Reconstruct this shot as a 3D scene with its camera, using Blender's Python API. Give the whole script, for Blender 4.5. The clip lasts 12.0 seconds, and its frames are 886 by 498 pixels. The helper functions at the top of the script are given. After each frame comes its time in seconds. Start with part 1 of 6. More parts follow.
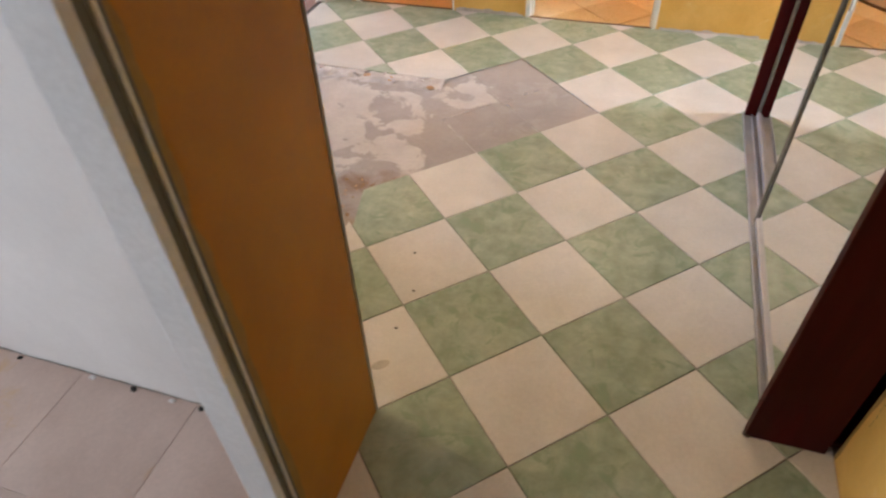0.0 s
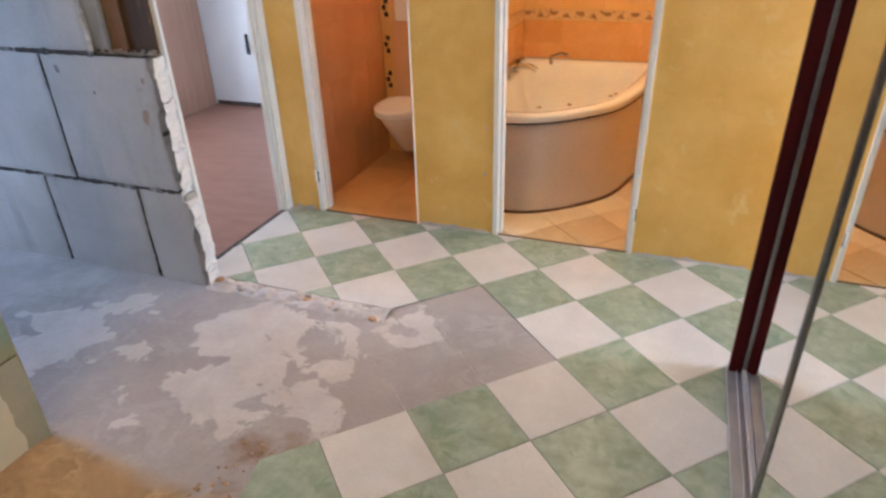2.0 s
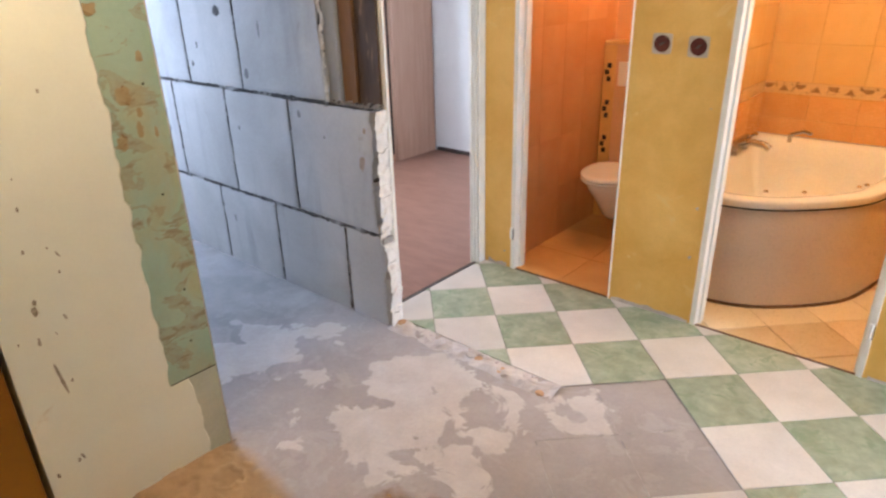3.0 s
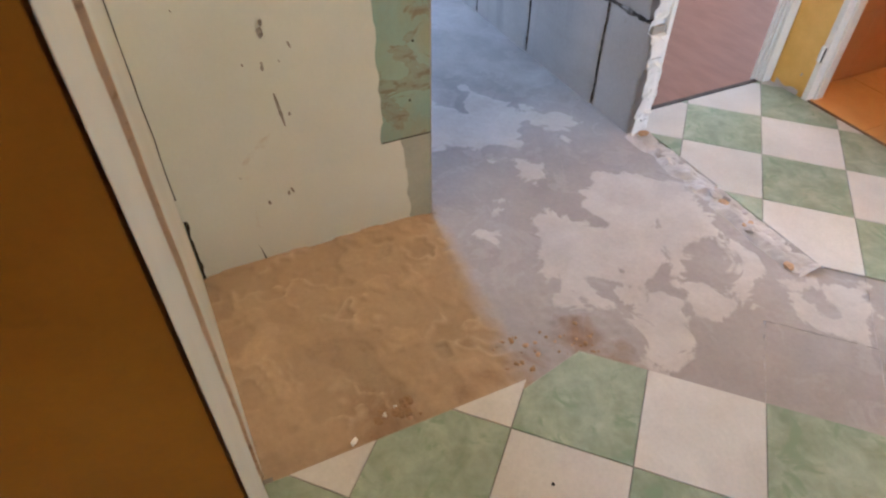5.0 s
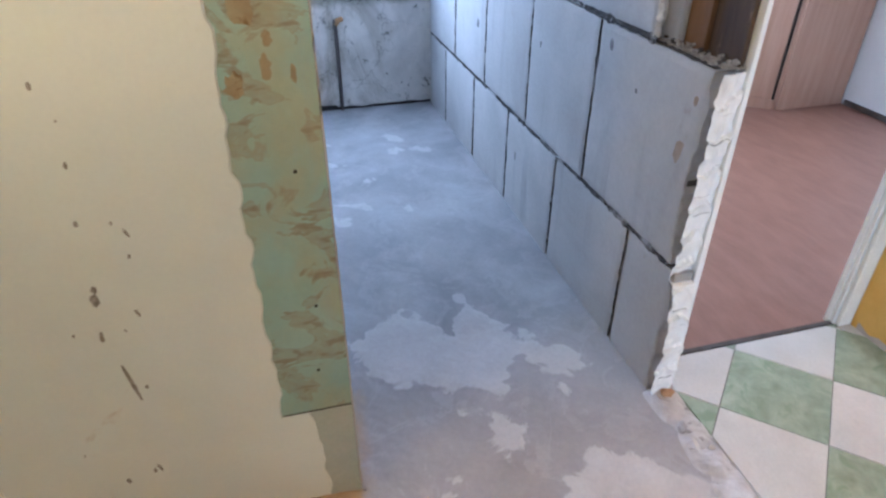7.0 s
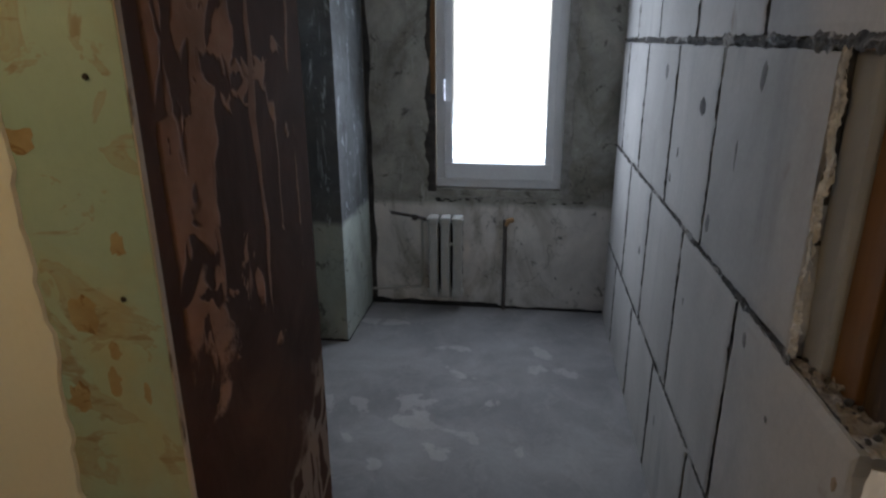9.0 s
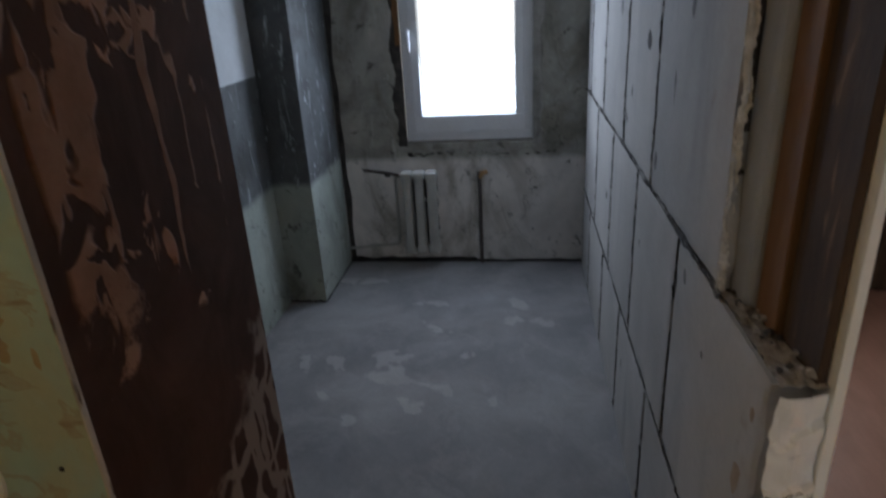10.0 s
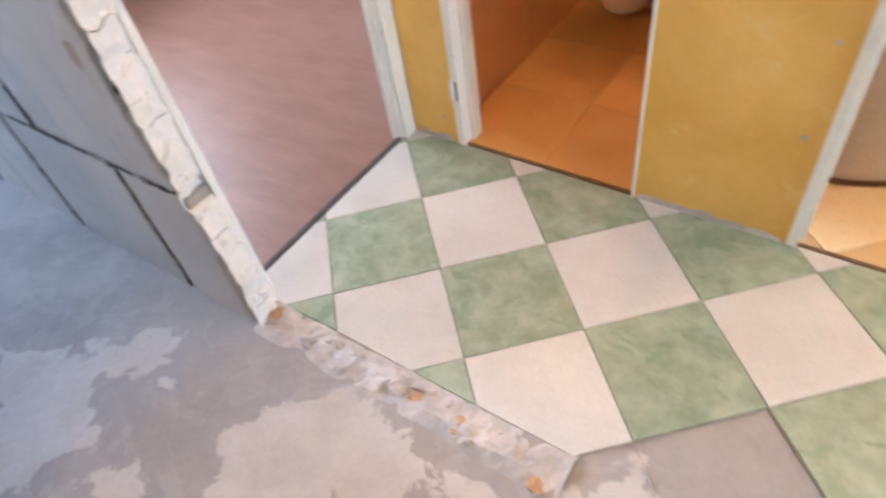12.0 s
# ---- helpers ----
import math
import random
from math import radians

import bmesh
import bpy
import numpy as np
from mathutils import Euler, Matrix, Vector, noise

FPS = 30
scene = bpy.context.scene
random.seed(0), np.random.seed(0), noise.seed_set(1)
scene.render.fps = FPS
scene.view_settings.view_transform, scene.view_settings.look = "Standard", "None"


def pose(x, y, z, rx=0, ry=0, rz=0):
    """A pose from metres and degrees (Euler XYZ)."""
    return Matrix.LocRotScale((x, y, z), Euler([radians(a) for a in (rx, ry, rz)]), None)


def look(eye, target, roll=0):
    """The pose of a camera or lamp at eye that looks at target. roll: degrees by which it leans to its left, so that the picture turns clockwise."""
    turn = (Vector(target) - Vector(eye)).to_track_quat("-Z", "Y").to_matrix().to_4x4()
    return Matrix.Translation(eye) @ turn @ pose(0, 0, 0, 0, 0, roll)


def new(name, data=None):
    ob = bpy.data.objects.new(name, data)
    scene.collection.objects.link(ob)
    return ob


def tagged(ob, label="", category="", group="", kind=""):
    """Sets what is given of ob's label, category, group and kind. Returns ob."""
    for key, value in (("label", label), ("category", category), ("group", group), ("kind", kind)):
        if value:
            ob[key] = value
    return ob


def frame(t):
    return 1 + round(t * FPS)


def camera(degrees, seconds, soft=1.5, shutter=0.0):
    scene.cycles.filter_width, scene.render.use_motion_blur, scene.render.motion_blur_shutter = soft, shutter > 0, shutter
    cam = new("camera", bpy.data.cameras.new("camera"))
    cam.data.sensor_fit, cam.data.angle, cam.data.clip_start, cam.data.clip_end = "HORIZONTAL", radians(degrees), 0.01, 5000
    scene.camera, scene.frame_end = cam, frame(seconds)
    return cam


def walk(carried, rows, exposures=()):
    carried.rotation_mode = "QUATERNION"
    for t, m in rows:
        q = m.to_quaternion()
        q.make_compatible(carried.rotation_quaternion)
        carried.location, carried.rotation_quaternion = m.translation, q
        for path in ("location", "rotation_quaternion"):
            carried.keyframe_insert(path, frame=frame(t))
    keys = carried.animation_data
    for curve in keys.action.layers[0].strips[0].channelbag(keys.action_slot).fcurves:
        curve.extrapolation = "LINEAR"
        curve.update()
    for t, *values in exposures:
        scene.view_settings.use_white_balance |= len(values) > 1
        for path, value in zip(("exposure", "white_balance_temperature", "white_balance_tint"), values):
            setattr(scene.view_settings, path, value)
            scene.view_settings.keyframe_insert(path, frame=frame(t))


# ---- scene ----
cam = camera(70.5, 12.0, soft=2.3, shutter=0.3)
PATH = [
    (0, (-0.022, 0.041, 1.571), (-0.505, 1.429, 0.214), -2.4),
    (0.5, (0.092, 0.182, 1.569), (-0.334, 1.608, 0.232), 0.0),
    (1, (0.115, 0.352, 1.592), (-0.345, 1.887, 0.395), -0.1),
    (1.5, (0.116, 0.545, 1.616), (-0.359, 2.166, 0.544), -1.0),
    (2, (0.156, 0.688, 1.632), (-0.477, 2.332, 0.685), -1.7),
    (2.5, (0.182, 0.769, 1.67), (-0.772, 2.315, 0.834), -0.6),
    (3, (0.165, 0.82, 1.675), (-1.039, 2.205, 0.881), -1.5),
    (3.5, (0.068, 0.848, 1.606), (-1.221, 2.057, 0.67), 0.8),
    (3.7, (0.071, 0.863, 1.588), (-1.289, 1.939, 0.592), 0.9),
    (5.3, (-0.18, 1.082, 1.541), (-1.491, 1.694, 0.161), 0.4),
    (5.5, (-0.228, 1.144, 1.543), (-1.543, 1.786, 0.179), 0.1),
    (6, (-0.314, 1.284, 1.567), (-1.704, 2.003, 0.322), 0.7),
    (6.5, (-0.44, 1.486, 1.608), (-1.986, 2.05, 0.472), 0.5),
    (7, (-0.599, 1.684, 1.613), (-2.22, 2.129, 0.529), 0.1),
    (7.5, (-0.82, 1.862, 1.628), (-2.492, 2.21, 0.586), 1.1),
    (7.7, (-0.881, 1.92, 1.64), (-2.594, 2.204, 0.648), 0.2),
    (9.3, (-1.081, 2.322, 1.75), (-2.965, 2.004, 1.158), -0.2),
    (9.5, (-1.092, 2.358, 1.749), (-2.974, 2.021, 1.162), -0.6),
    (10, (-1.106, 2.419, 1.708), (-2.939, 2.163, 0.949), -3.3),
    (10.5, (-1.074, 2.424, 1.615), (-2.749, 2.396, 0.524), -4.8),
    (10.8, (-1.039, 2.376, 1.566), (-2.585, 2.555, 0.31), -7.8),
    (11, (-1.007, 2.373, 1.535), (-2.456, 2.712, 0.199), -8.0),
    (11.5, (-0.835, 2.311, 1.487), (-2.079, 3.095, 0.132), -8.9),
    (12, (-0.709, 2.294, 1.425), (-1.624, 3.322, -0.027), -10.8),
]
walk(cam, [(t, look(eye, target, roll)) for t, eye, target, roll in PATH],
     exposures=[(0, -0.12, 5850, 12), (0.5, -0.12, 5700, 12), (1.0, -0.14, 4950, 11), (1.5, -0.1, 5200, 12), (2.0, -0.28, 5400, 12), (2.5, -0.18, 5550, 12), (3.0, -0.06, 5700, 12), (3.5, -0.14, 5500, 13), (5.5, -0.19, 5200, 12), (6.0, -0.17, 4850, 12), (7.0, -0.22, 5050, 10),
                (7.7, -0.2, 6250, 9), (9.3, -2.28, 6750, 10), (10.2, -2.22, 6300, 10), (10.6, -1.52, 6200, 10), (11, -1.2, 6150, 10), (11.5, -0.6, 6200, 11), (12, 0.03, 5600, 12)])

# ---- world and light ----
FAR_X, BATH_Y, BLOCK_Y, CEIL = -5.03, 3.78, 2.80, 2.52
world = bpy.data.worlds.new("world")
scene.world = world
world.use_nodes = True
wn = world.node_tree
sky = wn.nodes.new("ShaderNodeTexSky")
sky.sky_type, sky.sun_disc = "NISHITA", False
sky.sun_elevation, sky.sun_rotation = radians(40), radians(60)
wn.links.new(sky.outputs[0], wn.nodes["Background"].inputs[0])
wn.nodes["Background"].inputs[1].default_value = 0.12


def area_lamp(name, m, sx, sy, watts, colour):
    data = bpy.data.lights.new(name, "AREA")
    data.shape, data.size, data.size_y, data.energy, data.color = "RECTANGLE", sx, sy, watts, colour
    ob = new(name, data)
    ob.matrix_world = m
    return ob


def bulb(name, place, watts, colour, radius=0.06):
    data = bpy.data.lights.new(name, "POINT")
    data.energy, data.color, data.shadow_soft_size = watts, colour, radius
    ob = new(name, data)
    ob.location = place
    return ob


DAY, COOL, WARM = (0.86, 0.93, 1.0), (0.62, 0.76, 1.0), (1.0, 0.58, 0.25)
# daylight in the openings: kitchen window, living room window, a room past the wardrobe
area_lamp("daylight_kitchen", look((FAR_X + 0.02, 2.08, 1.62), (0, 2.08, 0.9)), 0.58, 1.25, 88, COOL)
area_lamp("daylight_living", look((FAR_X + 0.02, 3.84, 1.55), (0, 3.95, 0.9)), 1.15, 1.3, 70, DAY)
area_lamp("daylight_passage", look((2.75, 3.33, 1.3), (0, 3.2, 0.3)), 0.74, 1.9, 88, (0.82, 0.92, 1.0))
# unseen source added inside the side room, which has no window built
area_lamp("daylight_side_room", look((-2.9, -0.9, 1.5), (0, -0.3, 0.9)), 1.2, 1.2, 36, (0.95, 0.97, 1.0))
# the lamps of the toilet, the bathroom and the hall
bulb("lamp_toilet", (-1.50, 4.66, 2.34), 28, (1.0, 0.66, 0.33), 0.05)
bulb("lamp_bathroom", (-0.20, 4.38, 2.3), 58, (1.0, 0.72, 0.38))
bulb("lamp_hall", (-1.40, 1.12, 2.32), 40, (1.0, 0.70, 0.37), 0.05)

# ---- materials ----


def nodes_of(name):
    m = bpy.data.materials.new(name)
    m.use_nodes = True
    n = m.node_tree.nodes
    return m, n, m.node_tree.links.new, n["Principled BSDF"]


def noise_node(n, link, vec, scale, detail=5.0, rough=0.55, warp=0.0):
    t = n.new("ShaderNodeTexNoise")
    t.inputs["Scale"].default_value, t.inputs["Detail"].default_value = scale, detail
    t.inputs["Roughness"].default_value, t.inputs["Distortion"].default_value = rough, warp
    link(vec, t.inputs["Vector"])
    return t.outputs["Fac"]


def ramp_node(n, link, fac, stops, hard=False):
    r = n.new("ShaderNodeValToRGB")
    e = r.color_ramp.elements
    while len(e) < len(stops):
        e.new(0.5)
    for el, (p, c) in zip(e, stops):
        el.position, el.color = p, (*c, 1) if len(c) == 3 else c
    if hard:
        r.color_ramp.interpolation = "CONSTANT"
    link(fac, r.inputs[0])
    return r.outputs[0]


def mix_node(n, link, kind, fac, a, b):
    x = n.new("ShaderNodeMix")
    x.data_type, x.blend_type = "RGBA", kind
    for k, v in ((0, fac), (6, a), (7, b)):
        if hasattr(v, "is_linked"):
            link(v, x.inputs[k])
        else:
            x.inputs[k].default_value = v if k == 0 else (*v, 1)
    return x.outputs[2]


def math_node(n, link, op, a, b=0.0):
    x = n.new("ShaderNodeMath")
    x.operation = op
    for k, v in ((0, a), (1, b)):
        if hasattr(v, "is_linked"):
            link(v, x.inputs[k])
        else:
            x.inputs[k].default_value = v
    return x.outputs[0]


def coords(n, link, stretch=(1, 1, 1), shift=False):
    c = n.new("ShaderNodeTexCoord")
    mp = n.new("ShaderNodeMapping")
    mp.inputs["Scale"].default_value = stretch
    link(c.outputs["Object"], mp.inputs["Vector"])
    if shift:
        info = n.new("ShaderNodeObjectInfo")
        add = n.new("ShaderNodeVectorMath")
        add.operation = "MULTIPLY_ADD"
        add.inputs[1].default_value = (37, 23, 11)
        comb = n.new("ShaderNodeCombineXYZ")
        for k in range(3):
            link(info.outputs["Random"], comb.inputs[k])
        link(comb.outputs[0], add.inputs[0])
        link(mp.outputs[0], add.inputs[2])
        return add.outputs[0]
    return mp.outputs[0]


def bump_node(n, link, bsdf, height, strength, dist=0.01):
    b = n.new("ShaderNodeBump")
    b.inputs["Strength"].default_value, b.inputs["Distance"].default_value = strength, dist
    link(height, b.inputs["Height"])
    link(b.outputs[0], bsdf.inputs["Normal"])


def surface(name, dark, light, scale=3.0, rough=0.7, bump=0.25, metal=0.0, stretch=(1, 1, 1), grain=90.0,
            stain=None, stain_at=0.62, stain_scale=5.0, spec=0.4, shift=False, rnd=0.0, grit=0.3, soft=0.06):
    """Mottled surface: a broad two-tone noise, a fine grain, and stains with edges of their own."""
    m, n, link, bsdf = nodes_of(name)
    v = coords(n, link, stretch, shift)
    broad = noise_node(n, link, v, scale, 6, 0.6, 0.3)
    col = ramp_node(n, link, broad, [(0.3, dark), (0.72, light)])
    fine = noise_node(n, link, v, grain, 4, 0.6)
    col = mix_node(n, link, "MULTIPLY", grit, col, ramp_node(n, link, fine, [(0.3, (0.78,) * 3), (0.7, (1.12,) * 3)]))
    if stain:
        s = noise_node(n, link, v, stain_scale, 7, 0.62, 0.8)
        col = mix_node(n, link, "MIX", ramp_node(n, link, s, [(stain_at, (0, 0, 0)), (stain_at + soft, (1, 1, 1))]), col, stain)
    if rnd:
        info = n.new("ShaderNodeObjectInfo")
        col = mix_node(n, link, "MULTIPLY", 1.0, col, ramp_node(n, link, info.outputs["Random"], [(0, (1 - rnd,) * 3), (1, (1 + rnd,) * 3)]))
    link(col, bsdf.inputs["Base Color"])
    link(ramp_node(n, link, fine, [(0.2, (max(rough - 0.08, 0.03),) * 3), (0.8, (min(rough + 0.08, 1),) * 3)]), bsdf.inputs["Roughness"])
    bsdf.inputs["Metallic"].default_value = metal
    bsdf.inputs["Specular IOR Level"].default_value = spec
    if bump:
        bump_node(n, link, bsdf, math_node(n, link, "ADD", broad, math_node(n, link, "MULTIPLY", fine, 0.35)), bump)
    return m


M = {}
# pier tone, darker and redder than the yellow of the hall walls
M["ochre"] = surface("ochre_pier", (0.38, 0.155, 0.006), (0.51, 0.232, 0.013), 2.5, 0.55, 0.10, stain=(0.30, 0.15, 0.02), stain_at=0.66, soft=0.14)
M["yellow"] = surface("yellow_paint", (0.70, 0.41, 0.082), (0.86, 0.568, 0.168), 3.6, 0.6, 0.10, stain=(0.82, 0.60, 0.23), stain_at=0.60, grit=0.2, soft=0.10)
M["cream"] = surface("cream_plaster", (0.70, 0.725, 0.65), (0.785, 0.81, 0.74), 2.0, 0.75, 0.05, grit=0.1, stain=(0.64, 0.61, 0.52), stain_at=0.66, stain_scale=3)
M["white_wall"] = surface("white_wall_paint", (0.70, 0.70, 0.70), (0.80, 0.80, 0.80), 2.0, 0.75, 0.08, grit=0.12)
M["ceiling"] = surface("ceiling_paint", (0.74, 0.73, 0.70), (0.82, 0.81, 0.78), 2.0, 0.85, 0.1)
M["white_trim"] = surface("white_gloss_trim", (0.76, 0.75, 0.70), (0.86, 0.86, 0.82), 6.0, 0.35, 0.06, stain=(0.62, 0.58, 0.46), stain_at=0.68)
M["grey_seal"] = surface("grey_rubber_seal", (0.10, 0.10, 0.09), (0.18, 0.18, 0.16), 8.0, 0.6, 0.1)
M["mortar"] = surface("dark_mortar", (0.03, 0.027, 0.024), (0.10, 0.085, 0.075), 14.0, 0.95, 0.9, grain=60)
M["plaster_break"] = surface("broken_white_plaster", (0.84, 0.83, 0.815), (0.94, 0.935, 0.925), 7.0, 0.95, 0.55, grain=60, stain=(0.66, 0.58, 0.48), stain_at=0.74, stain_scale=9, grit=0.15)
M["green_tile"] = surface("green_marbled_tile", (0.21, 0.262, 0.178), (0.395, 0.43, 0.335), 12.0, 0.34, 0.05, stain=(0.215, 0.285, 0.19), stain_at=0.55, stain_scale=11, shift=True, rnd=0.06, spec=0.35, soft=0.09, grain=42)
M["white_tile"] = surface("ivory_tile", (0.555, 0.518, 0.48), (0.655, 0.617, 0.578), 5.0, 0.38, 0.05, shift=True, rnd=0.03, spec=0.35)
M["grout"] = surface("tile_grout", (0.16, 0.14, 0.12), (0.26, 0.23, 0.20), 10.0, 0.95, 0.5)
M["laminate"] = surface("reddish_laminate", (0.245, 0.120, 0.082), (0.325, 0.168, 0.120), 3.4, 0.42, 0.04, stretch=(1.2, 3.4, 1), grain=26, shift=True, rnd=0.015, grit=0.3)
M["beige_floor"] = surface("beige_floor_covering", (0.48, 0.37, 0.31), (0.60, 0.48, 0.42), 2.0, 0.5, 0.05, stain=(0.52, 0.36, 0.22), stain_at=0.62)
M["terracotta"] = surface("orange_wall_tile", (0.60, 0.30, 0.125), (0.69, 0.385, 0.185), 3.0, 0.2, 0.03, shift=True, rnd=0.04, grit=0.1, spec=0.5)
M["bath_tile"] = surface("apricot_wall_tile", (0.70, 0.42, 0.135), (0.78, 0.51, 0.205), 3.0, 0.22, 0.03, shift=True, rnd=0.03, grit=0.1, spec=0.5)
M["bath_floor"] = surface("sand_floor_tile", (0.70, 0.49, 0.25), (0.82, 0.63, 0.38), 4.0, 0.3, 0.03, shift=True, rnd=0.12, grit=0.15)
M["bath_floor_pale"] = surface("cream_floor_tile", (0.80, 0.64, 0.41), (0.88, 0.74, 0.52), 4.0, 0.3, 0.03, shift=True, rnd=0.06, grit=0.15)
M["smear"] = surface("grey_floor_smear", (0.36, 0.32, 0.27), (0.52, 0.47, 0.41), 30.0, 0.6, 0.1)
M["wc_floor"] = surface("orange_floor_tile", (0.58, 0.29, 0.085), (0.68, 0.38, 0.13), 4.0, 0.32, 0.03, shift=True, rnd=0.05, grit=0.15)
M["ceramic"] = surface("white_ceramic", (0.80, 0.78, 0.74), (0.86, 0.85, 0.82), 3.0, 0.12, 0.0, spec=0.5)
M["chrome"] = surface("chrome", (0.38, 0.36, 0.33), (0.56, 0.54, 0.51), 6.0, 0.16, 0.0, metal=1.0)
M["alu"] = surface("satin_aluminium", (0.42, 0.42, 0.46), (0.56, 0.56, 0.60), 6.0, 0.42, 0.0, metal=0.6)
M["mahogany"] = surface("dark_red_mahogany", (0.030, 0.0012, 0.0015), (0.062, 0.003, 0.003), 3.0, 0.5, 0.03, stretch=(6, 6, 0.5), spec=0.12)
M["wood"] = surface("raw_brown_wood", (0.125, 0.058, 0.019), (0.22, 0.108, 0.038), 2.0, 0.75, 0.15, stretch=(5, 5, 0.8))
M["wood_dark"] = surface("weathered_dark_wood", (0.034, 0.018, 0.009), (0.09, 0.05, 0.026), 3.0, 0.85, 0.3, stretch=(6, 6, 0.8), stain=(0.16, 0.095, 0.048), stain_at=0.60)
M["beech"] = surface("pale_beech_board", (0.44, 0.265, 0.185), (0.54, 0.345, 0.25), 3.0, 0.5, 0.03, stretch=(8, 8, 0.6))
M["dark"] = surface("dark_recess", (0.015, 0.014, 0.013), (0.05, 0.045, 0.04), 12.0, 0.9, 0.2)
M["pvc"] = surface("white_window_plastic", (0.74, 0.75, 0.77), (0.82, 0.83, 0.85), 4.0, 0.35, 0.02)
M["radiator"] = surface("old_radiator_enamel", (0.36, 0.35, 0.32), (0.52, 0.505, 0.46), 7.0, 0.5, 0.15, stain=(0.18, 0.14, 0.10), stain_at=0.62)
M["rust"] = surface("rusty_pipe", (0.05, 0.042, 0.038), (0.12, 0.095, 0.085), 12.0, 0.8, 0.4)
M["glue"] = surface("dried_brown_glue", (0.22, 0.12, 0.05), (0.36, 0.22, 0.11), 15.0, 0.85, 0.4)
M["plaster_grey"] = surface("grey_plaster", (0.20, 0.19, 0.175), (0.38, 0.36, 0.33), 14.0, 0.95, 0.6)
M["apron"] = surface("pale_tub_panel", (0.66, 0.58, 0.52), (0.74, 0.66, 0.60), 2.0, 0.3, 0.0)
M["bath_tile_low"] = surface("orange_wall_tile_low", (0.66, 0.33, 0.10), (0.74, 0.41, 0.15), 4.0, 0.25, 0.05, shift=True, rnd=0.05)
M["border"] = surface("ornament_border_tile", (0.62, 0.40, 0.16), (0.70, 0.46, 0.20), 6.0, 0.3, 0.05, stain=(0.22, 0.11, 0.03), stain_at=0.58, stain_scale=26, shift=True)
M["white_clean"] = surface("clean_white_gloss", (0.82, 0.83, 0.81), (0.90, 0.91, 0.90), 5.0, 0.35, 0.03, grit=0.1)
M["rubble"] = surface("lime_rubble", (0.41, 0.355, 0.325), (0.64, 0.59, 0.56), 11.0, 0.95, 0.5, grain=45, stain=(0.44, 0.28, 0.17), stain_at=0.63, stain_scale=7, grit=0.2, soft=0.1)
M["rubble_dirty"] = surface("dirty_rubble", (0.14, 0.11, 0.085), (0.46, 0.42, 0.37), 40.0, 0.95, 0.6, shift=True)
M["primed"] = surface("dirty_primed_board", (0.40, 0.435, 0.365), (0.49, 0.52, 0.455), 4.0, 0.8, 0.1, stain=(0.50, 0.47, 0.40), stain_at=0.62, stain_scale=6, soft=0.15)
M["gap_grey"] = surface("smooth_grey_filler", (0.27, 0.275, 0.28), (0.37, 0.375, 0.375), 3.0, 0.85, 0.08, grit=0.12)
M["crumb"] = surface("crumbled_white_plaster", (0.42, 0.38, 0.33), (0.80, 0.77, 0.73), 26.0, 0.95, 0.6, grain=70)
M["brick"] = surface("orange_brick_bit", (0.38, 0.21, 0.11), (0.60, 0.40, 0.25), 15.0, 0.95, 0.7)


def mirror_material():
    m, n, link, bsdf = nodes_of("mirror")
    bsdf.inputs["Base Color"].default_value = (0.86, 0.87, 0.87, 1)
    bsdf.inputs["Metallic"].default_value, bsdf.inputs["Roughness"].default_value = 1.0, 0.015
    return m


def glass_material():
    m, n, link, bsdf = nodes_of("window_glass")
    bsdf.inputs["Base Color"].default_value = (1, 1, 1, 1)
    bsdf.inputs["Transmission Weight"].default_value, bsdf.inputs["Roughness"].default_value = 1.0, 0.0
    bsdf.inputs["IOR"].default_value = 1.02
    return m


def glow_material():
    m, n, link, bsdf = nodes_of("overcast_sky")
    bsdf.inputs["Base Color"].default_value = (0, 0, 0, 1)
    bsdf.inputs["Emission Color"].default_value = (0.95, 0.98, 1.0, 1)
    bsdf.inputs["Emission Strength"].default_value = 6.0
    return m


